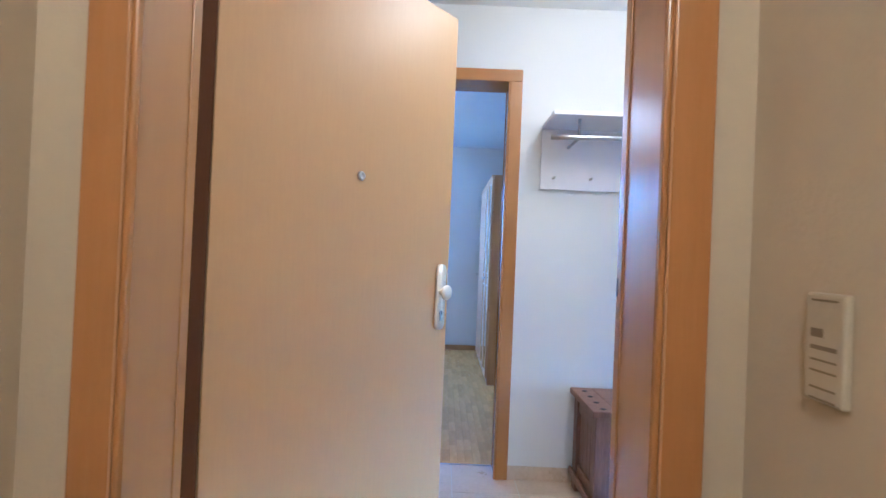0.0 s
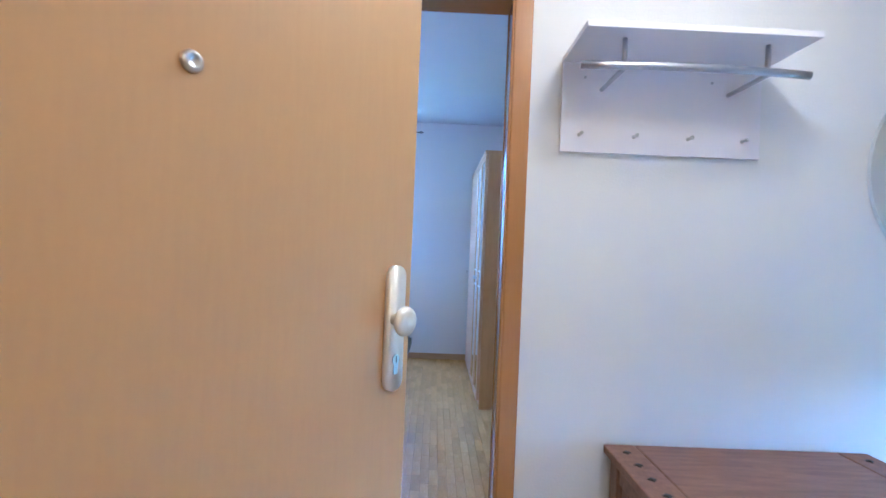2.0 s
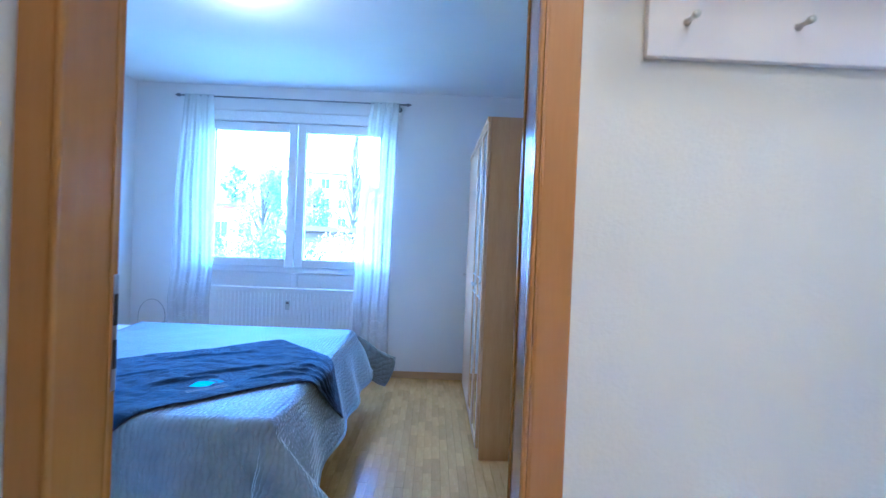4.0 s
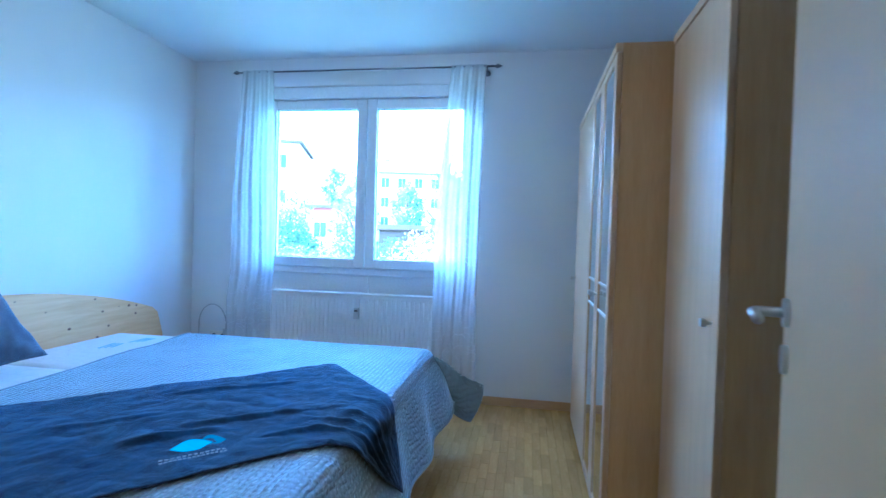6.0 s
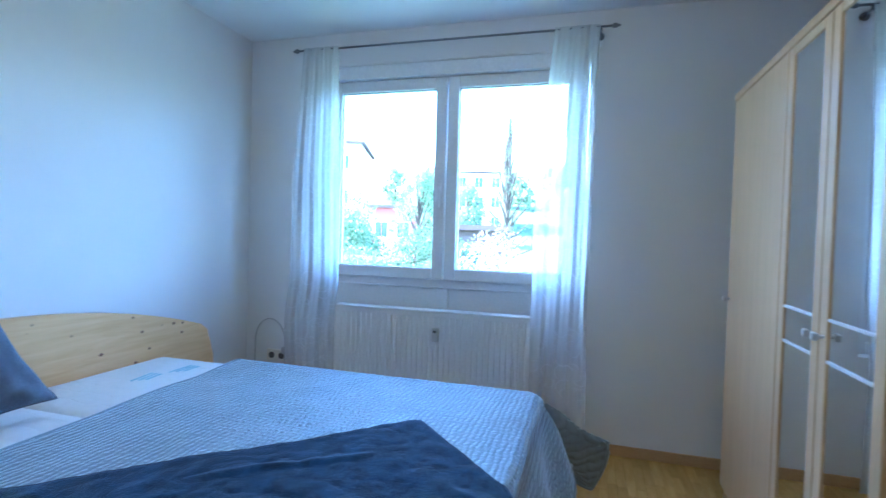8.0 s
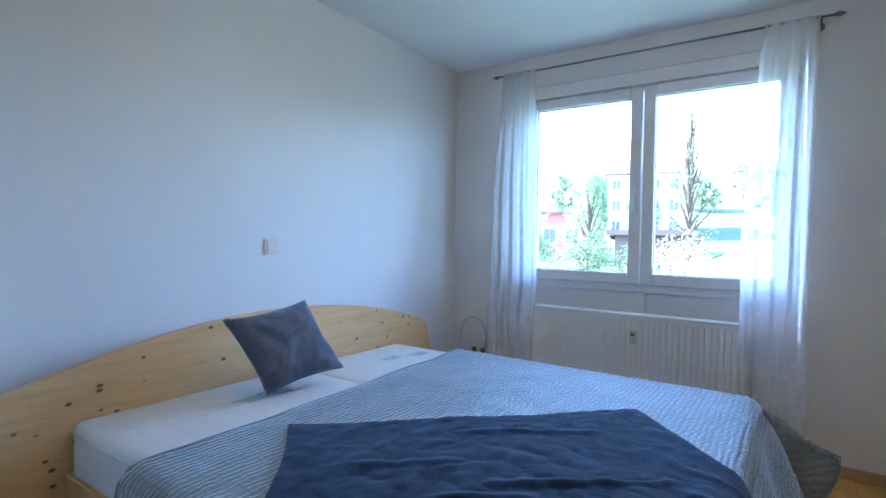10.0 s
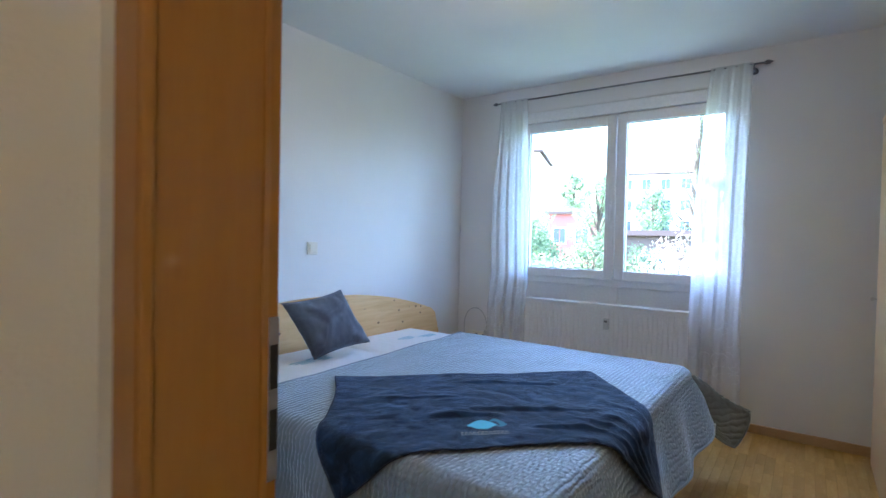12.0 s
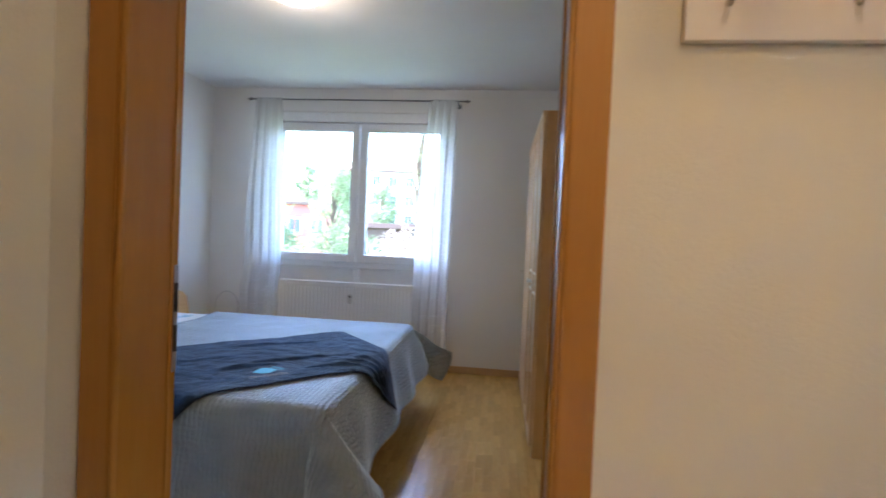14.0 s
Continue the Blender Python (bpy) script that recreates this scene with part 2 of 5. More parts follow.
def sheer_material():
    """Thin woven voile: part open, part thread that lets light through."""
    m = bpy.data.materials.new("white_voile")
    m.use_nodes = True
    t = m.node_tree
    t.nodes.clear()
    out = t.nodes.new("ShaderNodeOutputMaterial")
    tr, tl, df = (t.nodes.new(k) for k in ("ShaderNodeBsdfTransparent", "ShaderNodeBsdfTranslucent", "ShaderNodeBsdfDiffuse"))
    tl.inputs[0].default_value = (0.95, 0.955, 0.96, 1)
    df.inputs[0].default_value = (0.84, 0.85, 0.86, 1)
    m1, m2 = t.nodes.new("ShaderNodeMixShader"), t.nodes.new("ShaderNodeMixShader")
    m1.inputs[0].default_value = 0.25
    t.links.new(tl.outputs[0], m1.inputs[1])
    t.links.new(df.outputs[0], m1.inputs[2])
    co = t.nodes.new("ShaderNodeTexCoord")
    nz = t.nodes.new("ShaderNodeTexNoise")
    nz.inputs["Scale"].default_value = 3.0
    t.links.new(co.outputs["Object"], nz.inputs["Vector"])
    rp = t.nodes.new("ShaderNodeMapRange")
    rp.inputs["To Min"].default_value, rp.inputs["To Max"].default_value = 0.50, 0.62
    t.links.new(nz.outputs["Fac"], rp.inputs[0])
    t.links.new(rp.outputs[0], m2.inputs[0])
    t.links.new(tr.outputs[0], m2.inputs[1])
    t.links.new(m1.outputs[0], m2.inputs[2])
    t.links.new(m2.outputs[0], out.inputs[0])
    return m


M_SHEER = sheer_material()


def stitch_material():
    m = bpy.data.materials.new("white_embroidery")
    m.use_nodes = True
    t = m.node_tree
    t.nodes.clear()
    out, mx = t.nodes.new("ShaderNodeOutputMaterial"), t.nodes.new("ShaderNodeMixShader")
    tl, df = t.nodes.new("ShaderNodeBsdfTranslucent"), t.nodes.new("ShaderNodeBsdfDiffuse")
    tl.inputs[0].default_value = (0.05, 0.055, 0.06, 1)
    df.inputs[0].default_value = (0.82, 0.83, 0.85, 1)
    mx.inputs[0].default_value = 0.7
    t.links.new(tl.outputs[0], mx.inputs[1])
    t.links.new(df.outputs[0], mx.inputs[2])
    t.links.new(mx.outputs[0], out.inputs[0])
    return m


M_STITCH = stitch_material()


def lamp_glass(name, strength):
    m = Mat(name, 0.35)
    m.color((0.9, 0.87, 0.8))
    m.b.inputs["Emission Color"].default_value = (1.0, 0.86, 0.66, 1)
    m.b.inputs["Emission Strength"].default_value = strength
    return m.m


M_LAMP = lamp_glass("lit_opal_glass", 0.6)


# ---- building helpers ----
ORIGIN = {}


def thing(name, label, category, at, turn=0.0, group=""):
    """An Empty at the base of a thing; its parts hang under it."""
    ob = new(name)
    ob.empty_display_size = 0.1
    ob.matrix_world = pose(*at, 0, 0, turn)
    ORIGIN[ob.name] = Vector(at) if not turn else None
    return tagged(ob, label, category, group)


def finish(bm, name, mat, smooth=False):
    me = bpy.data.meshes.new(name)
    bmesh.ops.recalc_face_normals(bm, faces=bm.faces)
    bm.to_mesh(me)
    bm.free()
    for mm in (mat if isinstance(mat, (list, tuple)) else [mat]):
        me.materials.append(mm)
    if smooth:
        me.polygons.foreach_set("use_smooth", [True] * len(me.polygons))
    return me


def part(name, bm, mat, parent=None, label="", smooth=False):
    """One mesh object from a bmesh in world coordinates (in the parent's own when it is turned)."""
    o = ORIGIN.get(parent.name) if parent else None
    if o is not None:
        bmesh.ops.translate(bm, verts=bm.verts, vec=-o)
    ob = new(name, finish(bm, name, mat, smooth))
    if parent:
        ob.parent = parent
        if o is not None:
            ORIGIN[ob.name] = o
    if label:
        ob["label"] = label
    return ob


def structure(name, bm, mat, label, smooth=False):
    return tagged(part(name, bm, mat, smooth=smooth), label, name.split("_")[0], kind="structure")


def add_box(bm, x0, y0, z0, x1, y1, z1, bevel=0.0, seg=2, turn=None):
    lo = Vector((min(x0, x1), min(y0, y1), min(z0, z1)))
    hi = Vector((max(x0, x1), max(y0, y1), max(z0, z1)))
    r = bmesh.ops.create_cube(bm, size=1.0)
    vs = r["verts"]
    bmesh.ops.scale(bm, verts=vs, vec=hi - lo)
    bmesh.ops.translate(bm, verts=vs, vec=(lo + hi) / 2)
    if bevel:
        es = list({e for v in vs for e in v.link_edges})
        g = bmesh.ops.bevel(bm, geom=es, offset=bevel, segments=seg, profile=0.5, affect="EDGES")
        vs = g["verts"]
    if turn is not None:
        bmesh.ops.transform(bm, matrix=turn, verts=list({v for v in vs if v.is_valid}))
    return bm


def boxes(*bs, bevel=0.0):
    bm = bmesh.new()
    for b in bs:
        add_box(bm, *b, bevel=bevel)
    return bm


def add_cyl(bm, a, b, r, r2=None, seg=20, caps=True):
    a, b = Vector(a), Vector(b)
    d = b - a
    m = Matrix.Translation((a + b) / 2) @ d.to_track_quat("Z", "Y").to_matrix().to_4x4()
    bmesh.ops.create_cone(bm, cap_ends=caps, segments=seg, radius1=r, radius2=r if r2 is None else r2, depth=d.length, matrix=m)
    return bm


def cyl(a, b, r, r2=None, seg=20):
    return add_cyl(bmesh.new(), a, b, r, r2, seg)


def lathe(profile, at, seg=40, axis="Z"):
    """Spin (radius, height) pairs round an axis through at."""
    bm = bmesh.new()
    rings = []
    for r, h in profile:
        ring = []
        for k in range(seg):
            a = 2 * math.pi * k / seg
            c, s = r * math.cos(a), r * math.sin(a)
            p = {"Z": (c, s, h), "Y": (c, h, s), "X": (h, c, s)}[axis]
            ring.append(bm.verts.new(Vector(at) + Vector(p)))
        rings.append(ring)
    for p, q in zip(rings, rings[1:]):
        for k in range(seg):
            bm.faces.new((p[k], p[(k + 1) % seg], q[(k + 1) % seg], q[k]))
    for ring in (rings[0], rings[-1]):
        bm.faces.new(ring)
    bmesh.ops.remove_doubles(bm, verts=bm.verts, dist=1e-5)
    return bm


def tube(points, r, seg=8):
    """A round tube along a line of points."""
    bm = bmesh.new()
    pts = [Vector(p) for p in points]
    rings = []
    for k, p in enumerate(pts):
        d = (pts[min(k + 1, len(pts) - 1)] - pts[max(k - 1, 0)]).normalized()
        q = d.to_track_quat("Z", "Y")
        rings.append([bm.verts.new(p + q @ Vector((r * math.cos(2 * math.pi * j / seg), r * math.sin(2 * math.pi * j / seg), 0))) for j in range(seg)])
    for a, b in zip(rings, rings[1:]):
        for j in range(seg):
            bm.faces.new((a[j], a[(j + 1) % seg], b[(j + 1) % seg], b[j]))
    bm.faces.new(rings[0])
    bm.faces.new(rings[-1])
    return bm


def grid(nu, nv, fn, uv=None):
    """A sheet of nu x nv cells; fn(u, v) gives the place, uv(u, v) the texture place."""
    bm = bmesh.new()
    layer = bm.loops.layers.uv.new("UVMap") if uv else None
    vs = [[bm.verts.new(fn(i / nu, j / nv)) for j in range(nv + 1)] for i in range(nu + 1)]
    for i in range(nu):
        for j in range(nv):
            f = bm.faces.new((vs[i][j], vs[i + 1][j], vs[i + 1][j + 1], vs[i][j + 1]))
            if uv:
                for lp, (a, b) in zip(f.loops, ((i, j), (i + 1, j), (i + 1, j + 1), (i, j + 1))):
                    lp[layer].uv = uv(a / nu, b / nv)
    return bm


def prism(outline, lo, hi, axis="X"):
    """An outline (two coordinates a point) pulled from lo to hi along an axis."""
    bm = bmesh.new()

    def place(p, h):
        return {"X": (h, p[0], p[1]), "Y": (p[0], h, p[1]), "Z": (p[0], p[1], h)}[axis]

    a = [bm.verts.new(place(p, lo)) for p in outline]
    b = [bm.verts.new(place(p, hi)) for p in outline]
    bm.faces.new(a)
    bm.faces.new(b)
    n = len(a)
    for k in range(n):
        bm.faces.new((a[k], a[(k + 1) % n], b[(k + 1) % n], b[k]))
    return bm


def bevel_all(bm, w, seg=2):
    bmesh.ops.bevel(bm, geom=[e for e in bm.edges if len(e.link_faces) == 2 and e.calc_face_angle(0) > 0.5], offset=w, segments=seg, profile=0.5, affect="EDGES")
    return bm


# ---- plan ----
CEIL = 2.49
WIN_Y = 4.07          # inner face of the window wall
LEFT_X = -2.36        # bedroom wall behind the headboard
RIGHT_X = 1.13        # bedroom wall behind the wardrobes
HALL_Y = 0.505        # hall side of the wall between hall and bedroom
BED_Y = 0.670         # bedroom side of that wall
ENT_IN, ENT_OUT = -1.065, -1.277

structure("wall_window", boxes(
    (LEFT_X - 0.2, WIN_Y, -0.1, -1.82, WIN_Y + 0.32, CEIL + 0.2), (-0.13, WIN_Y, -0.1, RIGHT_X + 0.2, WIN_Y + 0.32, CEIL + 0.2),
    (-1.82, WIN_Y, -0.1, -0.13, WIN_Y + 0.32, 0.66), (-1.82, WIN_Y, 2.275, -0.13, WIN_Y + 0.32, CEIL + 0.2)),
    M_WALL, "white rough-painted bedroom wall round the window")
structure("wall_headboard", boxes((LEFT_X - 0.2, BED_Y, -0.1, LEFT_X, WIN_Y, CEIL + 0.2)), M_WALL, "plain white rough-painted bedroom wall behind the bed")
structure("wall_wardrobe", boxes((RIGHT_X, BED_Y, -0.1, RIGHT_X + 0.2, WIN_Y, CEIL + 0.2)), M_WALL, "plain white painted bedroom wall behind the wardrobes")
structure("wall_hall", boxes(
    (LEFT_X - 0.2, HALL_Y, -0.1, -0.415, BED_Y, CEIL + 0.2), (0.46, HALL_Y, -0.1, 3.1, BED_Y, CEIL + 0.2),
    (-0.415, HALL_Y, 2.115, 0.46, BED_Y, CEIL + 0.2)), M_WALL, "white rough-painted wall between hall and bedroom")
structure("wall_hall_side", boxes(
    (-0.74, ENT_IN, -0.1, -0.54, -0.58, CEIL + 0.2), (-0.74, 0.272, -0.1, -0.54, HALL_Y, CEIL + 0.2),
    (-0.74, -0.58, 2.115, -0.54, 0.272, CEIL + 0.2)), M_WALL, "white painted narrow side wall of the hall")
# unseen glazed opening added to let low daylight in from the hall's end
HW0, HW1, HZ0, HZ1 = -0.40, 0.36, 0.22, 0.86
structure("wall_hall_end", boxes(
    (2.9, ENT_IN, -0.1, 3.1, HW0, CEIL + 0.2), (2.9, HW1, -0.1, 3.1, HALL_Y, CEIL + 0.2),
    (2.9, HW0, -0.1, 3.1, HW1, HZ0), (2.9, HW0, HZ1, 3.1, HW1, CEIL + 0.2)), M_WALL, "white painted end wall of the hall with an opening added for daylight")
hall_opening = structure("window_2", boxes(
    (2.96, HW0, HZ0, 3.02, HW0 + 0.035, HZ1), (2.96, HW1 - 0.035, HZ0, 3.02, HW1, HZ1),
    (2.96, HW0 + 0.035, HZ0, 3.02, HW1 - 0.035, HZ0 + 0.035), (2.96, HW0 + 0.035, HZ1 - 0.035, 3.02, HW1 - 0.035, HZ1)),
    M_PVC, "white frame of an unseen opening added for low daylight")
pane_2 = part("pane", boxes((2.985, HW0 + 0.0355, HZ0 + 0.0355, 2.99, HW1 - 0.0355, HZ1 - 0.0355)), M_GLASS, hall_opening)
pane_2.visible_shadow = False
structure("wall_entrance", boxes(
    (-0.78, ENT_OUT, -0.1, -0.45, ENT_IN, CEIL + 0.2), (0.53, ENT_OUT, -0.1, 3.1, ENT_IN, CEIL + 0.2),
    (-0.45, ENT_OUT, 2.075, 0.53, ENT_IN, CEIL + 0.2)), M_WALL, "painted wall round the flat's entrance door")
M_LAND = paint("landing_paint", (0.54, 0.46, 0.31))
structure("wall_landing_front", boxes(
    (-0.605, ENT_OUT - 0.006, 0, -0.45, ENT_OUT - 0.0005, CEIL), (0.53, ENT_OUT - 0.006, 0, 0.66, ENT_OUT - 0.0005, CEIL),
    (-0.45, ENT_OUT - 0.006, 2.075, 0.53, ENT_OUT - 0.0005, CEIL)), M_LAND, "cream painted plaster round the entrance on the landing")
structure("wall_landing_side", boxes((-0.78, -3.3, -0.1, -0.605, ENT_OUT, CEIL + 0.2)), M_LAND, "cream painted side wall of the landing")
structure("wall_landing_far_side", boxes((0.66, -3.3, -0.1, 0.86, ENT_OUT, CEIL + 0.2)), M_LAND, "cream painted landing wall with the bell panel")
structure("wall_landing_back", boxes((-0.78, -3.5, -0.1, 0.86, -3.3, CEIL + 0.2)), M_LAND, "cream painted back wall of the landing")
structure("ceiling_bedroom", boxes((LEFT_X, BED_Y, CEIL, RIGHT_X, WIN_Y, CEIL + 0.2)), M_CEIL, "flat white painted bedroom ceiling")
structure("ceiling_hall", boxes((-0.54, ENT_IN, CEIL, 2.9, HALL_Y, CEIL + 0.2)), M_CEIL, "flat white painted hall ceiling")
structure("ceiling_landing", boxes((-0.605, -3.3, CEIL, 0.66, ENT_OUT, CEIL + 0.2)), M_CEIL, "flat white painted landing ceiling")
floor_bedroom = structure("floor_bedroom", boxes((LEFT_X, 0.669, -0.1, RIGHT_X, WIN_Y, -0.008)), M_PARQUET, "warm oak strip parquet floor of the bedroom")
floor_hall = structure("floor_hall", boxes((-0.54, ENT_OUT, -0.1, 2.9, 0.664, -0.003)), M_GROUT, "glossy beige tiled hall floor with pale joints")
structure("floor_landing", boxes((-0.605, -3.3, -0.1, 0.66, ENT_OUT, -0.004)), M_TILE, "beige stone floor of the landing")
structure("trim_threshold", boxes((-0.39, 0.660, -0.006, 0.435, 0.672, 0.002)), M_STEEL, "thin metal strip between tiles and parquet")


# ---- door frames ----
def u_frame(name, x0, x1, top, w, y0, y1, label):
    """Three boards round an opening: two uprights and a head, each a part."""
    th = thing(name, label, "door frame", ((x0 + x1) / 2, (y0 + y1) / 2, 0))
    th["kind"] = "structure"
    for a, b in ((x0 - w, x0 - 0.003), (x1 + 0.003, x1 + w)):
        part("upright", boxes((a, y0, 0, b, y1, top), bevel=0.003), M_CASING, th)
    part("head", boxes((x0 - w, y0, top + 0.0035, x1 + w, y1, top + w), bevel=0.003), M_CASING_H, th)
    return th


def lining(name, x0, x1, top, y0, y1, stop_y, label, mat, stop):
    """The boards that line an opening, with a rebated step where the leaf closes."""
    th = thing(name, label, "door lining", ((x0 + x1) / 2, (y0 + y1) / 2, 0))
    th["kind"] = "structure"
    part("jamb", boxes((x0 - 0.022, y0, 0, x0, y1, top)), mat, th)
    part("jamb", boxes((x1, y0, 0, x1 + 0.022, y1, top)), mat, th)
    part("head", boxes((x0 - 0.022, y0, top + 0.0005, x1 + 0.022, y1, top + 0.022)), mat, th)
    part("seal", boxes((x0, stop_y, 0.0, x0 + 0.004, stop_y + 0.012, top - 0.001), bevel=0.002), stop, th, "narrow seal")
    part("seal", boxes((x1 - 0.004, stop_y, 0.0, x1, stop_y + 0.012, top - 0.001), bevel=0.002), stop, th, "narrow seal")
    return th


BD0, BD1, BDT = -0.392, 0.437, 2.087
u_frame("door_frame_bedroom_hall_side", BD0, BD1, BDT, 0.064, 0.489, 0.5045, "orange-brown beech casing round the bedroom doorway")
u_frame("door_frame_bedroom_room_side", BD0, BD1, BDT, 0.064, 0.6705, 0.684, "orange-brown beech casing on the bedroom side")
bd_lining = lining("door_lining_bedroom", BD0, BD1, BDT, 0.4895, 0.6835, 0.655, "orange-brown beech lining of the bedroom doorway", M_LINING, M_CASING)
part("bead", boxes((BD0, 0.4895, 0, BD0 + 0.010, 0.506, BDT - 0.001), bevel=0.004), M_CASING, bd_lining)
part("bead", boxes((BD1 - 0.010, 0.4895, 0, BD1, 0.506, BDT - 0.001), bevel=0.004), M_CASING, bd_lining)
strike = part("strike_plate", boxes((BD0 - 0.0005, 0.667, 0.86, BD0 + 0.0025, 0.6845, 1.10), bevel=0.001), M_STEEL, bd_lining, "brushed steel strike plate")
for z0, z1 in ((0.905, 0.965), (0.995, 1.06)):
    part("latch_hole", boxes((BD0 + 0.0026, 0.6695, z0, BD0 + 0.0035, 0.6825, z1)), M_BLACK, strike, "black latch hole")

EN0, EN1, ENT = -0.427, 0.505, 2.05
u_frame("door_frame_entrance_outside", EN0, EN1, ENT, 0.076, -1.302, -1.2775, "orange-brown beech casing round the flat entrance")
u_frame("door_frame_entrance_inside", EN0, EN1, ENT, 0.055, -1.0645, -1.058, "orange-brown beech casing inside the flat entrance")
ent_lining = lining("door_lining_entrance", EN0, EN1, ENT, -1.3015, -1.0585, -1.10, "pale beech lining of the flat entrance", M_LINING_PALE, M_LINING_PALE)
# box coloured dark as the shade between lining and leaf
part("rebate", boxes((EN0 - 0.012, -1.0575, 0, EN0 + 0.001, -0.990, 2.03)), M_GAP_SHADE, ent_lining, "dark strip painting the shade of the hinge gap")
part("bead", boxes((EN0, -1.3015, 0, EN0 + 0.012, -1.284, ENT - 0.001), bevel=0.004), M_CASING, ent_lining)
part("bead", boxes((EN1 - 0.012, -1.3015, 0, EN1, -1.284, ENT - 0.001), bevel=0.004), M_CASING, ent_lining)
for z0, z1 in ((1.09, 1.13),):
    part("strike_hole", boxes((EN1 - 0.0012, -1.069, z0, EN1 + 0.0005, -1.060, z1)), M_RUBBER, ent_lining, "dark latch slot")

# third door, closed, in the hall's side wall
side_frame = thing("door_frame_side", "orange-brown beech casing of a closed side door", "door frame", (-0.54, -0.15, 0))
side_frame["kind"] = "structure"
part("upright", boxes((-0.5395, 0.249, 0, -0.524, 0.313, BDT), bevel=0.003), M_CASING, side_frame)
part("upright", boxes((-0.5395, -0.622, 0, -0.524, -0.558, BDT), bevel=0.003), M_CASING, side_frame)
part("head", boxes((-0.5395, -0.622, BDT + 0.0005, -0.524, 0.313, BDT + 0.064), bevel=0.003), M_CASING, side_frame)
side_leaf = thing("door_side", "closed beech-veneer inner door in the hall", "door", (-0.58, -0.15, 0))
part("leaf", boxes((-0.59, -0.575, 0.006, -0.552, 0.267, 2.11), bevel=0.002), M_BEECH, side_leaf)
part("lever", tube([(-0.552, 0.19, 1.05), (-0.51, 0.19, 1.05), (-0.505, 0.17, 1.05), (-0.505, 0.08, 1.05)], 0.009), M_STEEL, side_leaf, "steel lever handle", True)

# ---- entrance door leaf ----
ent_leaf = thing("entrance_door", "half-open smooth beech-veneer entrance door with pale knob plate", "door", (-0.425, -0.985, 0), 50.2)
W = 0.888
part("leaf", boxes((0.0, 0.0, 0.008, W, 0.045, 2.035), bevel=0.003), M_BEECH, ent_leaf)
part("edge_strip", boxes((W, 0.004, 0.01, W + 0.0015, 0.041, 2.03)), M_CASING, ent_leaf)
PX = W - 0.048


def capsule(x, z0, z1, r, y0, y1, n=14):
    pts = [(x + r * math.cos(a), z1 - r + r * math.sin(a)) for a in (math.pi * k / n for k in range(n + 1))]
    pts += [(x + r * math.cos(a), z0 + r + r * math.sin(a)) for a in (math.pi + math.pi * k / n for k in range(n + 1))]
    return bevel_all(prism(pts, y0, y1, "Y"), 0.003)


plate = part("lock_plate", capsule(PX, 0.895, 1.13, 0.0215, -0.012, -0.0005), M_CHAMP, ent_leaf, "pale rounded aluminium lock plate", True)
part("knob", lathe([(0.0, -0.053), (0.017, -0.052), (0.0255, -0.046), (0.0275, -0.040), (0.024, -0.035), (0.011, -0.031), (0.010, -0.0125), (0.0, -0.0125)], (PX - 0.008, 0, 1.03), 36, "Y"), M_CHAMP, ent_leaf, "round pale aluminium knob", True)
cylb = cyl((PX, -0.015, 0.955), (PX, -0.0118, 0.955), 0.0088)
add_box(cylb, PX - 0.005, -0.015, 0.928, PX + 0.005, -0.0118, 0.95)
lock = part("lock_cylinder", cylb, M_STEEL, ent_leaf, "steel profile lock cylinder")
part("key_slot", boxes((PX - 0.0012, -0.0156, 0.949, PX + 0.0012, -0.0151, 0.961)), M_BLACK, lock)
part("peephole", lathe([(0.0, -0.006), (0.006, -0.006), (0.0075, -0.008), (0.0125, -0.0075), (0.0145, -0.004), (0.0145, -0.0004), (0, -0.0004)], (W / 2 + 0.008, 0, 1.392), 28, "Y"), M_CHROME, ent_leaf, "small round chrome peephole", True)
part("lever", tube([(PX, 0.0455, 1.03), (PX, 0.09, 1.03), (PX - 0.012, 0.095, 1.03), (PX - 0.11, 0.095, 1.03)], 0.009), M_CHAMP, ent_leaf, "pale aluminium lever", True)
part("rose_plate", capsule(PX, 0.895, 1.13, 0.0215, 0.0455, 0.055), M_CHAMP, ent_leaf, smooth=True)
for z in (0.25, 1.02, 1.8):
    part("hinge", cyl((-0.006, 0.05, z - 0.045), (-0.006, 0.05, z + 0.045), 0.0075, seg=14), M_STEEL, ent_leaf, smooth=True)

# ---- bedroom door leaf, swung into the room ----
bed_leaf = thing("bedroom_door", "wide-open smooth beech-veneer bedroom door with lever handle", "door", (0.444, 0.702, 0), 71.6)
W2 = 0.88
part("leaf", boxes((0.0, -0.04, 0.008, W2, 0.0, 2.098), bevel=0.003), M_BEECH, bed_leaf)
HX = W2 - 0.065
for s, y in ((1, 0.0005), (-1, -0.0405)):
    part("rose", cyl((HX, y, 1.05), (HX, y + s * 0.009, 1.05), 0.026, seg=32), M_CHROME, bed_leaf, "round steel rose")
    part("key_rose", cyl((HX, y, 0.965), (HX, y + s * 0.009, 0.965), 0.026, seg=32), M_CHROME, bed_leaf, "round steel key rose")
    part("lever", tube([(HX, y + s * 0.008, 1.05), (HX, y + s * 0.044, 1.05), (HX - 0.006, y + s * 0.052, 1.05), (HX - 0.02, y + s * 0.056, 1.05), (HX - 0.125, y + s * 0.056, 1.05)], 0.0095, 12), M_CHROME, bed_leaf, "straight steel lever handle", True)
part("lock_front", boxes((W2 + 0.0001, -0.03, 0.90, W2 + 0.0015, -0.01, 1.12)), M_STEEL, bed_leaf)
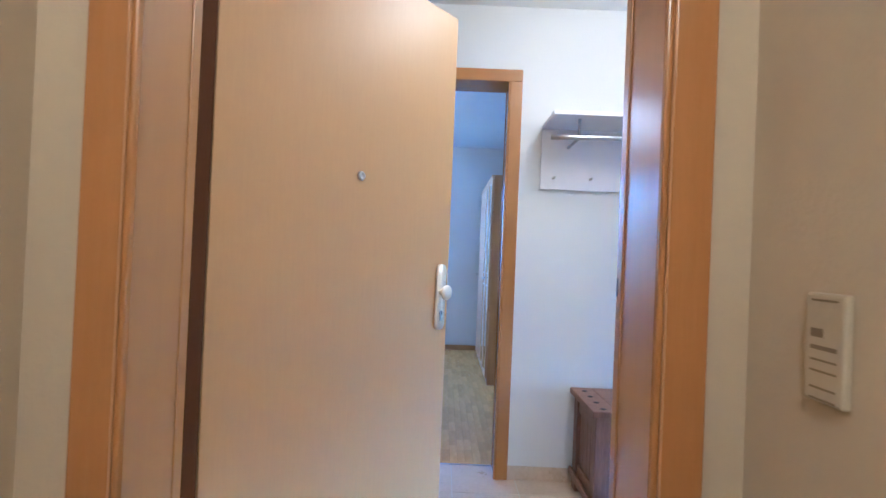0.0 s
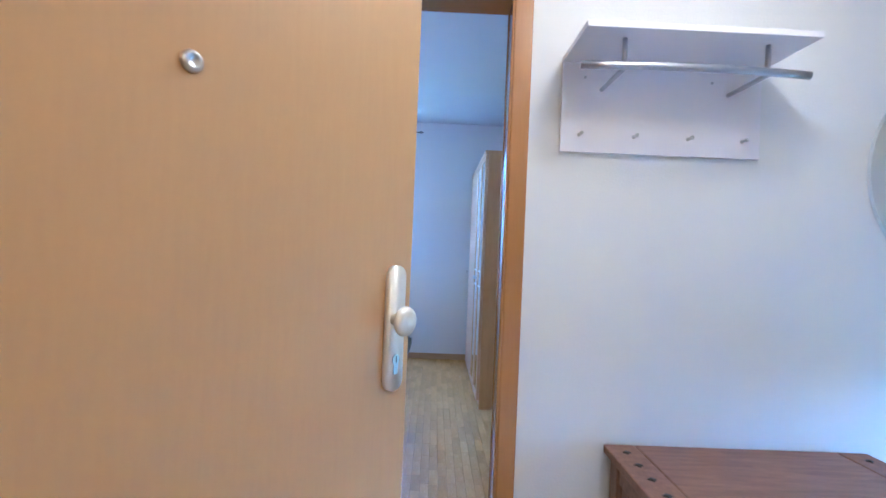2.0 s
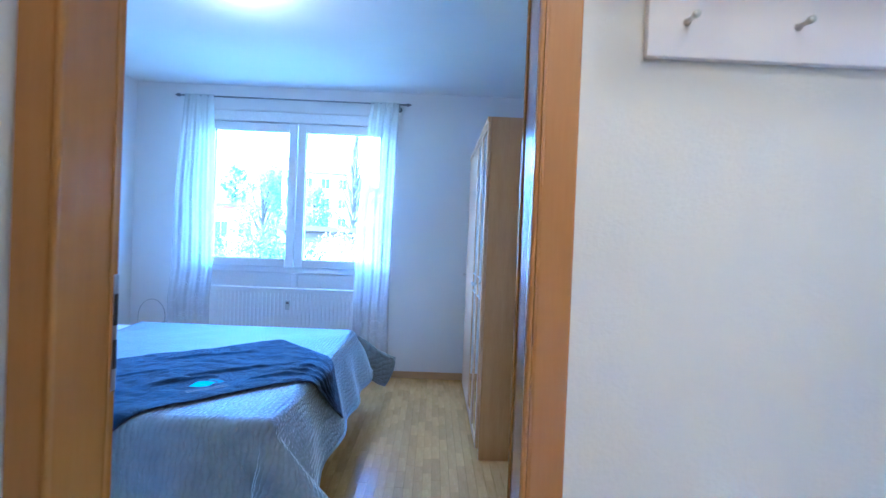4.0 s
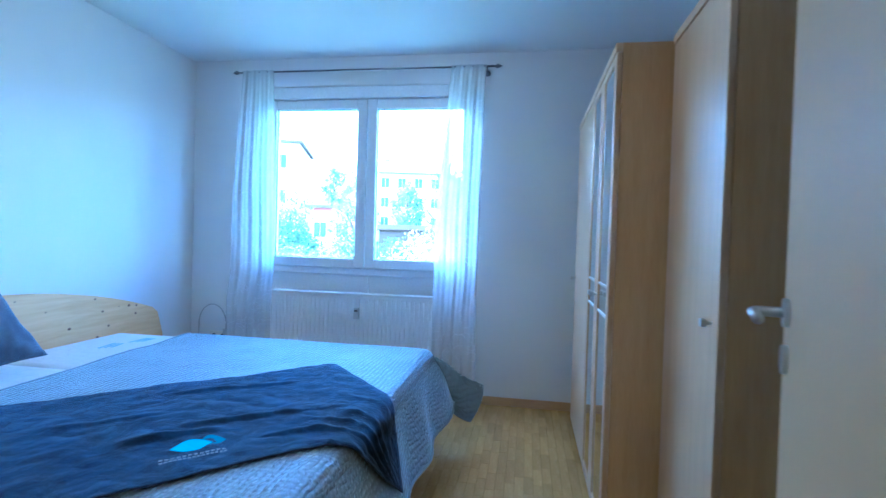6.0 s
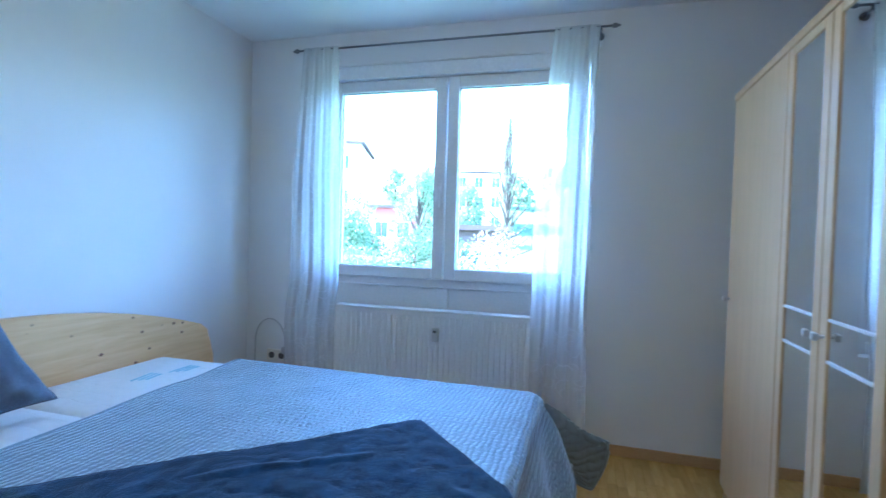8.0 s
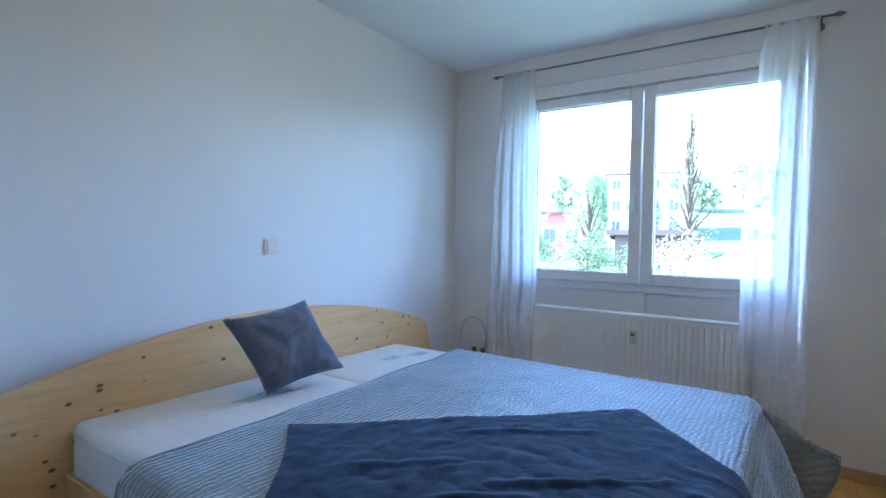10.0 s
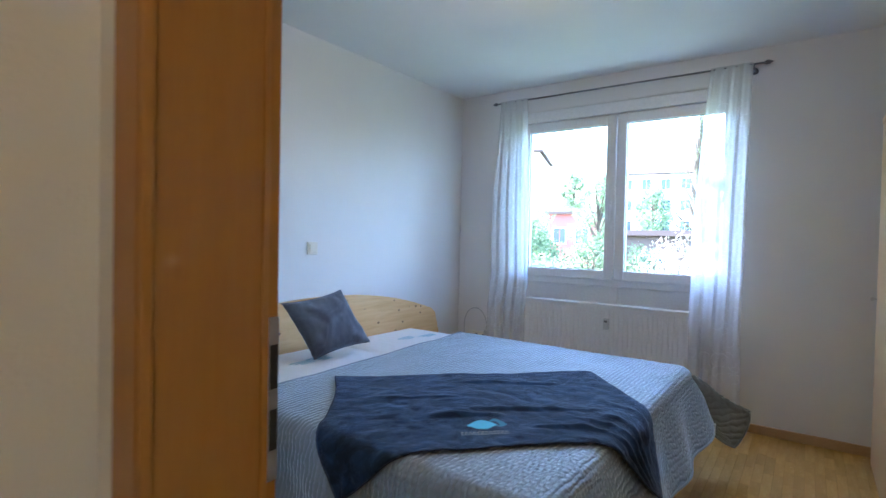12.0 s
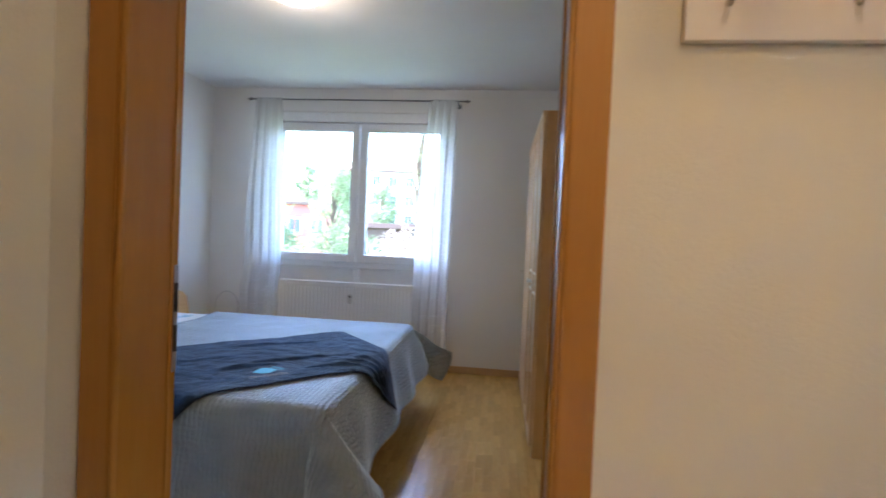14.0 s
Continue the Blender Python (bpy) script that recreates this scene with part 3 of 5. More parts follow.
for z in (0.25, 1.85):
    part("hinge", cyl((-0.008, -0.005, z - 0.045), (-0.008, -0.005, z + 0.045), 0.0075, seg=14), M_STEEL, bed_leaf, smooth=True)


# ---- window ----
def frame_bars(x0, x1, z0, z1, w, y0, y1, bevel=0.005):
    bm = bmesh.new()
    add_box(bm, x0, y0, z0, x0 + w, y1, z1, bevel)
    add_box(bm, x1 - w, y0, z0, x1, y1, z1, bevel)
    add_box(bm, x0 + w - 0.0005, y0 + 0.0006, z0, x1 - w + 0.0005, y1 - 0.0006, z0 + w, bevel)
    add_box(bm, x0 + w - 0.0005, y0 + 0.0006, z1 - w, x1 - w + 0.0005, y1 - 0.0006, z1, bevel)
    return bm


WX0, WX1, WY = -1.815, -0.135, 4.125
MID = (WX0 + WX1) / 2
window = thing("window_1", "white plastic two-sash window above a radiator", "window", (MID, WY + 0.04, 0.66))
window["kind"] = "structure"
part("window_frame", frame_bars(WX0, WX1, 0.662, 2.273, 0.06, WY + 0.018, WY + 0.085), M_PVC, window)
part("shutter_box", boxes((WX0 + 0.06, WY + 0.02, 2.175, WX1 - 0.06, WY + 0.08, 2.213)), M_PVC, window)
part("head_cover", boxes((WX0, WIN_Y + 0.006, 2.192, WX1, WY + 0.0175, 2.274), bevel=0.002), M_PVC, window)
part("transom", boxes((WX0 + 0.06, WY + 0.016, 0.872, WX1 - 0.06, WY + 0.083, 0.935), bevel=0.005), M_PVC, window)
part("mullion", boxes((MID - 0.028, WY + 0.017, 0.722, MID + 0.028, WY + 0.084, 0.8715), bevel=0.004), M_PVC, window)
for a, b in ((WX0 + 0.06, MID - 0.028), (MID + 0.028, WX1 - 0.06)):
    part("lower_panel", boxes((a, WY + 0.04, 0.722, b, WY + 0.07, 0.8715)), M_PVC, window, "white infill panel")
for a, b, hx in ((WX0 + 0.045, MID - 0.004, MID - 0.036), (MID + 0.004, WX1 - 0.045, None)):
    sash = part("sash", frame_bars(a, b, 0.925, 2.19, 0.072, WY - 0.012, WY + 0.062, 0.007), M_PVC, window)
    pane = part("pane", boxes((a + 0.071, WY + 0.02, 0.996, b - 0.071, WY + 0.026, 2.119)), M_GLASS, sash)
    pane.visible_shadow = False
    part("glazing_seal", frame_bars(a + 0.069, b - 0.069, 0.994, 2.121, 0.005, WY + 0.006, WY + 0.019, 0), M_RUBBER, sash)
    if hx:
        hb = boxes((hx - 0.012, WY - 0.022, 1.46, hx + 0.012, WY - 0.0125, 1.53), bevel=0.003)
        add_box(hb, hx - 0.009, WY - 0.047, 1.38, hx + 0.009, WY - 0.032, 1.505, 0.004)
        add_cyl(hb, (hx, WY - 0.035, 1.495), (hx, WY - 0.02, 1.495), 0.007)
        part("handle", hb, M_PVC, sash, "white window handle")
structure("window_sill_outside", boxes((WX0, WY + 0.086, 0.63, WX1, WIN_Y + 0.36, 0.66)), M_STEEL, "grey metal outside window sill")
structure("trim_shutter_cover", boxes((-1.90, WIN_Y - 0.005, 2.282, -0.07, WIN_Y - 0.0005, 2.462), bevel=0.002), M_WALL, "white painted cover panel of the roller shutter box")

# ---- radiator ----
rad = thing("radiator", "white ribbed panel radiator below the window", "radiator", (-0.99, 3.99, 0.14))
RX0, RX1, RZ0, RZ1 = -1.62, -0.36, 0.16, 0.755


def rib_profile():
    pts = []
    n = int((RX1 - RX0 - 0.05) / 0.0333)
    p = (RX1 - RX0 - 0.05) / n
    for k in range(n):
        x = RX0 + 0.025 + k * p
        for f, d in ((0.0, 0.0), (0.3, 0.0), (0.42, 0.005), (0.58, 0.005), (0.7, 0.0)):
            pts.append((x + f * p, d))
    return [(RX0, 0.0)] + pts + [(RX1, 0.0)]


RIBS = rib_profile()
ZS = [RZ0, RZ0 + 0.03, RZ0 + 0.045, RZ1 - 0.05, RZ1 - 0.035, RZ1 - 0.012]
rb = bmesh.new()
rows_ = [[rb.verts.new((x, 3.955 + d * (0.0 if k in (0, 1, 4, 5) else 1.0), z)) for x, d in RIBS] for k, z in enumerate(ZS)]
for a, b in zip(rows_, rows_[1:]):
    for k in range(len(a) - 1):
        rb.faces.new((a[k], a[k + 1], b[k + 1], b[k]))
part("front_panel", rb, M_ENAMEL, rad)
part("back_panel", boxes((RX0, 3.9665, RZ0, RX1, 4.03, RZ1 - 0.014)), M_ENAMEL, rad)
part("top_grille", boxes((RX0 - 0.004, 3.948, RZ1 - 0.012, RX1 + 0.004, 4.036, RZ1), bevel=0.003), M_ENAMEL, rad)
for a in (RX0 - 0.004, RX1):
    part("side_cover", boxes((a, 3.95, RZ0, a + 0.004, 4.035, RZ1 - 0.0125)), M_ENAMEL, rad)
for x in (RX0 + 0.2, RX1 - 0.2):
    part("wall_bracket", boxes((x, 4.03, 0.3, x + 0.03, WIN_Y, 0.6)), M_ENAMEL, rad)
    part("foot", boxes((x, 3.98, 0.0, x + 0.03, 4.02, RZ0)), M_ENAMEL, rad)
meter = part("heat_meter", boxes((-0.98, 3.928, 0.575, -0.942, 3.9545, 0.655), bevel=0.004), M_METER, rad, "white plastic heat-cost meter")
part("display", boxes((-0.973, 3.9272, 0.628, -0.949, 3.9278, 0.642)), M_RUBBER, meter, "small dark display")

# ---- curtain rod and curtains ----
rod = thing("curtain_rod", "thin steel curtain rod with pointed ends", "curtain rod", (-0.98, 3.985, 2.34))
RZ = 2.365
part("rod", cyl((-1.945, 3.985, RZ), (-0.025, 3.985, RZ), 0.0065, seg=14), M_ROD, rod, smooth=True)
for s, x in ((-1, -1.945), (1, -0.025)):
    part("finial", lathe([(0.0, 0), (0.008, 0), (0.0135, 0.008 * s), (0.0135, 0.02 * s), (0.009, 0.03 * s), (0.0, 0.05 * s)], (x, 3.985, RZ), 18, "X"), M_ROD, rod, "pointed steel finial", True)
    bx = x - s * 0.06
    bk = cyl((bx, WIN_Y - 0.0005, RZ - 0.025), (bx, WIN_Y - 0.008, RZ - 0.025), 0.022, seg=24)
    add_cyl(bk, (bx, WIN_Y - 0.006, RZ - 0.025), (bx, 3.985, RZ - 0.018), 0.007, seg=12)
    add_cyl(bk, (bx, 3.985, RZ - 0.028), (bx, 3.985, RZ - 0.002), 0.0085, seg=12)
    part("bracket", bk, M_ROD, rod, "steel wall bracket", True)


def curtain(name, out_top, in_top, out_bot, in_bot, seed):
    """A sheer panel hung in folds from the rod, wider at the bottom."""
    rnd = random.Random(seed)
    ph = [rnd.uniform(0, 6.28) for _ in range(4)]
    z0, z1 = 0.045, RZ + 0.012

    def fn(u, v):
        z = z0 + (z1 - z0) * v
        k = max(0.0, 1 - v)
        e = min(1.0, k * 2.6)
        a = out_top + (out_bot - out_top) * (e - 0.3 * max(0.0, k - 0.5))
        b = in_top + (in_bot - in_top) * min(1.0, k * 2.1) ** 0.8
        x = a + (b - a) * u + 0.007 * math.sin(9 * v + 5 * u + ph[0]) * k
        amp = 0.004 + 0.005 * min(1, 2 * k)
        y = 3.985 - 0.008 + amp * (math.sin(u * 6.28 * 3.6 + ph[1] + 0.8 * math.sin(2.4 * v + ph[2])) * 0.7 + 0.3 * math.sin(u * 6.28 * 8 + ph[3] + 1.5 * v))
        if z < 0.9:
            y -= 0.055 * min(1.0, (0.9 - z) / 0.25)
        return (x, y - 0.02 * min(1, 3 * k), z)

    th = thing(name, "white sheer embroidered curtain hanging in soft folds", "curtain", ((out_top + in_top) / 2, 3.98, 0.04), group="sheer window curtains")
    part("sheet", grid(120, 90, fn), M_SHEER, th, smooth=True)
    # stitched loops scattered over the cloth
    bm = bmesh.new()
    for _ in range(150):
        u, v = rnd.uniform(0.03, 0.97), rnd.uniform(0.12, 0.90)
        r, st, sp = rnd.uniform(0.018, 0.045), rnd.uniform(0, 6.28), rnd.uniform(1.4, 3.6)
        du, dv = r / abs(in_bot - out_bot), r / (z1 - z0)
        pts = []
        for k in range(11):
            a = st + sp * k / 10
            uu = min(0.995, max(0.005, u + du * math.cos(a) * (1 + 0.3 * k / 10)))
            vv = min(0.99, max(0.01, v + dv * math.sin(a)))
            p = Vector(fn(uu, vv))
            pts.append(p + Vector((0, -0.0025, 0)))
        for p, q in zip(pts, pts[1:]):
            d = (q - p).normalized()
            n = Vector((-d.z, 0, d.x)) * 0.0018
            f = [bm.verts.new(c) for c in (p - n, q - n, q + n, p + n)]
            bm.faces.new(f)
    part("embroidery", bm, M_STITCH, th, "white stitched curls")["kind"] = "stuff"
    return th


curtain("sheer_curtain", -1.905, -1.66, -1.955, -1.61, 3)
curtain("sheer_curtain", -0.085, -0.325, -0.10, -0.405, 8)

# ---- skirting ----
structure("baseboard_window", boxes((LEFT_X, WIN_Y - 0.016, 0.0, RIGHT_X, WIN_Y - 0.0005, 0.058), bevel=0.004), M_SKIRT, "low oak skirting along the window wall")
structure("baseboard_headboard", boxes((LEFT_X + 0.0005, 0.72, 0.0, LEFT_X + 0.016, WIN_Y - 0.017, 0.058), bevel=0.004), M_SKIRT, "low oak skirting behind the bed")

# ---- bed ----
BX0, BX1, BY0, BY1, BZ = -2.2, -0.315, 1.42, 3.235, 0.55
bed = thing("double_bed", "wide double bed with a low curved knotty pine headboard", "bed", (-1.25, 2.37, 0))


def headboard():
    c, n, pts = 2.37, 48, []
    for k in range(n + 1):
        d = -1.215 + 2.43 * k / n
        q = abs(d) / 1.215
        z = 0.835 - 0.215 * q ** 2.1
        if q > 0.93:
            z -= 0.16 * ((q - 0.93) / 0.07) ** 2.2
        pts.append((c + d, z))
    return bevel_all(prism([(c - 1.215, 0.22)] + pts + [(c + 1.215, 0.22)], -2.262, -2.226), 0.006)


part("headboard", headboard(), M_PINE, bed, "curved knotty pine headboard")
for y in (BY0 + 0.02, BY1 - 0.055):
    part("side_rail", boxes((-2.225, y, 0.20, BX1 - 0.03, y + 0.03, 0.36), bevel=0.005), M_PINE, bed)
part("foot_rail", boxes((BX1 - 0.06, BY0 + 0.051, 0.20, BX1 - 0.03, BY1 - 0.056, 0.36), bevel=0.005), M_PINE, bed)
part("slatted_base", boxes((-2.22, BY0 + 0.051, 0.27, BX1 - 0.061, BY1 - 0.056, 0.30)), M_PINE, bed)
for x in (-2.15, BX1 - 0.17):
    for y in (BY0 + 0.07, BY1 - 0.13):
        part("leg", boxes((x, y, 0, x + 0.06, y + 0.06, 0.27), bevel=0.005), M_PINE, bed)
part("headboard_leg", boxes((-2.26, 1.35, 0, -2.228, 1.45, 0.22)), M_PINE, bed)
part("headboard_leg", boxes((-2.26, 3.3, 0, -2.228, 3.4, 0.22)), M_PINE, bed)


def mattress(y0, y1):
    th = thing("mattress", "white quilted mattress with faint blue motifs", "mattress", (-1.26, (y0 + y1) / 2, 0.30), group="mattresses on the bed")
    bm = bmesh.new()
    add_box(bm, BX0 - 0.02, y0, 0.301, BX1 - 0.02, y1, BZ - 0.012, 0.035, 5)
    part("core", bm, M_MATTRESS, th, smooth=True)
    c, a, b = 0.02, BX0 - 0.02, BX1 - 0.02
    ring = [(a + c, y0, 0), (b - c, y0, 0), (b, y0 + c, 0), (b, y1 - c, 0), (b - c, y1, 0), (a + c, y1, 0), (a, y1 - c, 0), (a, y0 + c, 0), (a + c, y0, 0)]
    part("piping", tube([(x, y, BZ - 0.047) for x, y, _ in ring], 0.004, 6), M_MATTRESS, th, "white piped edge", True)
    return th


mattress(BY0 + 0.035, 2.428)
mattress(2.436, BY1 - 0.03)
M_BLUEPRINT = plain("pale_blue_print", (0.26, 0.50, 0.60), 0.8)
for cx, cy, ang, n in ((-1.93, 3.03, 0.0, 3), (-1.98, 2.86, 0.15, 3), (-1.98, 2.10, 0.1, 4), (-1.96, 1.98, 0.0, 3)):
    bm = bmesh.new()
    for k in range(n):
        x = cx + 0.022 * k
        m = Matrix.Translation((x, cy + 0.008 * k, BZ - 0.0105)) @ Matrix.Rotation(ang, 4, "Z")
        add_box(bm, -0.005, -0.075 + 0.012 * k, 0, 0.005, 0.06 - 0.008 * k, 0.001, turn=m)
    tagged(part("mattress_print", bm, M_BLUEPRINT), "pale blue leaf-like print lying on the mattress cover", "print")

R = 0.055


def wrap(e, k_out, k_down):
    """Cloth that runs e past an edge: how far out and how far down it comes."""
    arc = R * math.pi / 2
    if e <= 0:
        return 0.0, 0.0
    if e < arc:
        return R * math.sin(e / R), R * (1 - math.cos(e / R))
    d = e - arc
    return R + k_out * d, R + k_down * d


EAR = [(0, Vector((0.50, 0.0, -0.86))), (26, Vector((0.44, 0.11, -0.95))), (46, Vector((0.58, 0.17, -0.98))), (66, Vector((0.81, 0.27, -0.52))), (90, Vector((0.0, 0.14, -0.96)))]


def ear(angle):
    """Which way the cloth runs from the bed's far corner: in at a valley, out at a ridge, back to the side."""
    for (a, p), (b, q) in zip(EAR, EAR[1:]):
        if angle <= b:
            k = (angle - a) / (b - a)
            k = k * 0.5 + 0.5 * k * k * (3 - 2 * k)
            d = p.lerp(q, k)
            return d * ((p.length * (1 - k) + q.length * k) / d.length)
    return EAR[-1][1].copy()


def drape(x, y, lift=0.0):
    """Where a flat cloth point comes to lie on the bed."""
    ex, xe = max(0.0, x - BX1), min(x, BX1)
    if y > BY1:
        ey, ye, s = y - BY1, BY1, 1
    elif y < BY0:
        ey, ye, s = BY0 - y, BY0, -1
    else:
        ey, ye, s = 0.0, y, 0
    e = math.hypot(ex, ey)
    if e == 0:
        return Vector((x, y, BZ + lift))
    if s > 0 and ex > 0:
        d = ear(math.degrees(math.atan2(ey, ex)))
        h = math.hypot(d.x, d.y)
        o, down = wrap(e, h, -d.z)
        phi = math.degrees(math.atan2(ey, ex))
        k = min(1.0, min(phi, 90 - phi) / 16)
        k = k * k * (3 - 2 * k)
        o, down = o + (h * e - o) * k, down + (-d.z * e - down) * k
        return Vector((BX1 + o * d.x / h, BY1 + o * d.y / h, BZ - down))
    c = (2 * ex * ey / (e * e)) ** 0.85
    dx, dy = ex, ey * (1 - 0.42 * c)
    a = (ex / e) ** 2
    f = 1.0
    if s == 0:
        f = max(0.0, min(1.0, (y - BY1 + 0.5) / 0.5))
        f = f * f * (3 - 2 * f)
    elif s < 0:
        f = 0.3
    out = min(0.88, 0.14 + (0.30 + 0.06 * f) * a + 0.48 * c)
    down = 0.96 - (0.08 + 0.02 * f) * a - 0.28 * c
    n = math.hypot(dx, dy)
    o, d = wrap(e, out, down)
    o += lift * min(1.0, e / (R * 1.57))
    z = BZ - d + lift * max(0.0, 1 - e / (R * 1.57))
    return Vector((xe + o * dx / n, ye + s * o * dy / n, z))


def wrinkle(x, y):
    return 0.010 * noise.noise(Vector((x * 2.3, y * 2.3, 1.7))) + 0.004 * noise.noise(Vector((x * 8, y * 6, 5.1)))


SX1, SY0, SY1 = BX1 + 0.35, BY0 - 0.46, BY1 + 0.35


def spread_flat(u, v):
    y = SY0 + (SY1 - SY0) * v
    x0 = -1.655 - 0.12 * (y - BY0) / (BY1 - BY0)
    x = x0 + (SX1 - x0) * u
    r = 0.33 if y < BY0 else 0.18
    ex, ey = x - (SX1 - r), abs(y - (SY0 + SY1) / 2) - ((SY1 - SY0) / 2 - r)
    if ex > 0 and ey > 0:
        k = max(ex, ey) / math.hypot(ex, ey)
        s = 1 if y > (SY0 + SY1) / 2 else -1
        x, y = SX1 - r + ex * k, (SY0 + SY1) / 2 + s * ((SY1 - SY0) / 2 - r + ey * k)
    return x, y


def spread_at(u, v):
    x, y = spread_flat(u, v)
    p = drape(x, y)
    w = wrinkle(x, y)
    over = max(0.0, x - BX1, y - BY1, BY0 - y)
    p.z += w * (1.0 if over == 0 else 0.4)
    if over > 0.08:
        f = 0.014 * min(1, (over - 0.08) / 0.15) * math.sin(13 * (x + y) + 2 * noise.noise(Vector((x, y, 0))))
        p += Vector((f if x > BX1 else 0, f if y > BY1 else (-f if y < BY0 else 0), 0))
    return p


spread = thing("bedspread", "grey quilted bedspread hanging over the bed's foot", "bedspread", (-0.9, 2.37, 0.25))
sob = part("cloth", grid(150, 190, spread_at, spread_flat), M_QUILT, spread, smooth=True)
_s = sob.modifiers.new("thickness", "SOLIDIFY")
_s.thickness, _s.offset = 0.008, -1

edge = [spread_at(0, 1 - k / 60) for k in range(61)] + [spread_at(k / 60, 0) for k in range(1, 61)]
edge += [spread_at(1, k / 90) for k in range(1, 91)] + [spread_at(1 - k / 60, 1) for k in range(1, 60)]
part("hem", tube(edge, 0.005, 6), M_QUILT, spread, "stitched grey hem", True)

# ---- throw ----
D1, D2, P0 = Vector((0.715, 0.699)), Vector((0.699, -0.715)), Vector((-1.54, 1.84))
TL, TW = 1.26, 0.85


def throw_flat(u, v):
    s, t = u * TL, v * TW
    t += 0.018 * math.sin(7 * u + 1) * v
    s += 0.02 * math.sin(5 * v) * (1 - u)
    return P0 + D1 * s + D2 * t


def throw_at(u, v, lift=0.005):
    q = throw_flat(u, v)
    p = drape(q.x, q.y, lift)
    inside = q.x < BX1 and q.y > BY0
    p.z += wrinkle(q.x, q.y)
    w = 0.007 * noise.noise(Vector((q.x * 5, q.y * 7, 3))) + 0.005 * noise.noise(Vector((q.x * 19, q.y * 15, 9)))
    # folds that fan out from the corner hanging over the foot
    du, dv = (1.0 - u) * TL, (1.04 - v) * TW
    r = math.hypot(du, dv)
    fan = max(0.0, 1 - abs(r - 0.22) / 0.30) * min(1.0, du * 9)
    turn = math.atan2(du, dv) + 0.25 * noise.noise(Vector((q.x * 5, q.y * 5, 0)))
    w += 0.016 * fan * (1 - abs(math.sin(turn * 11.0))) ** 1.4
    # long soft creases lying across the throw
    for v0, u0, span, h in ((0.18, 0.62, 0.24, 0.011), (0.60, 0.64, 0.24, 0.014), (0.66, 0.42, 0.12, 0.012), (0.83, 0.66, 0.10, 0.012), (0.40, 0.30, 0.2, 0.008)):
        along = max(0.0, 1 - ((u - u0) / span) ** 2)
        off = (v - v0 - 0.05 * math.sin(5 * (u - u0)) + 0.10 * (u - u0)) / 0.022
        w += h * along * math.exp(-off * off)
    if inside:
        p.z += abs(w) + 0.001
    else:
        if q.x > BX1:
            p.x += abs(w) + 0.01
        if q.y < BY0:
            p.y -= abs(w) + 0.012
    return p


throw = thing("throw_blanket", "dark navy plush throw laid slantwise over the bedspread", "blanket", (-0.8, 1.9, 0.55))
tob = part("cloth", grid(180, 130, throw_at), M_THROW, throw, smooth=True)
_s = tob.modifiers.new("thickness", "SOLIDIFY")
_s.thickness, _s.offset = 0.006, 1
hem = [throw_at(k / 60, 0, 0.009) for k in range(61)] + [throw_at(1, k / 40, 0.009) for k in range(1, 41)]
hem += [throw_at(1 - k / 60, 1, 0.009) for k in range(1, 61)] + [throw_at(0, 1 - k / 40, 0.009) for k in range(1, 40)]
part("hem", tube(hem, 0.0035, 6), M_HEM, throw, "stitched dark hem", True)


def patch(u0, v0, shape, mat, name, lift):
    """A flat mark on the throw: shape gives outline points in metres along and across it."""
    bm = bmesh.new()
    vs = []
    for a, b in shape:
        vs.append(bm.verts.new(throw_at(u0 + a / TL, v0 + b / TW) + Vector((0, 0, lift))))
    bm.faces.new(vs)
    bmesh.ops.triangulate(bm, faces=bm.faces)
    return part(name, bm, mat, throw)


M_CYAN = plain("bright_cyan_print", (0.10, 0.52, 0.72), 0.6)
M_TEAL = plain("teal_print", (0.02, 0.20, 0.30), 0.6)
M_GREYPRINT = plain("grey_print", (0.30, 0.30, 0.31), 0.7)


def lens(w, h, bend, n=14):
    top = [(-w / 2 + w * k / n, -h * math.sin(math.pi * k / n) + bend * math.sin(math.pi * k / n)) for k in range(n + 1)]
    bot = [(w / 2 - w * k / n, h * 0.75 * math.sin(math.pi * k / n) + bend * math.sin(math.pi * k / n)) for k in range(1, n)]
    return top + bot


LU, LV = 0.445, 0.79
tagged(patch(LU, LV, lens(0.11, 0.044, 0.0), M_CYAN, "printed_mark", 0.008), "bright cyan leaf-shaped mark")
tagged(patch(LU + 0.045, LV - 0.012, lens(0.075, 0.042, -0.006), M_TEAL, "printed_mark", 0.0065), "dark teal leaf-shaped mark")
for r, n, w in ((0.058, 12, 0.010), (0.074, 15, 0.008)):
    for k in range(n):
        a = -0.085 + 0.17 * k / n
        patch(LU, LV + r / TW, [(a, -0.005), (a + w, -0.005), (a + w, 0.003), (a, 0.003)], M_GREYPRINT, "printed_bar", 0.0075)

# ---- cushion ----
cush = thing("cushion", "square grey velvet cushion leaning on the headboard", "cushion", (-1.9, 2.15, 0.55))
CB, CU = Vector((0.08, 0.345, 0.055)), Vector((-0.13, -0.115, 0.30))
CN = CB.cross(CU).normalized()
if CN.x < 0:
    CN = -CN
CC = Vector((-1.935, 2.14, 0.73))


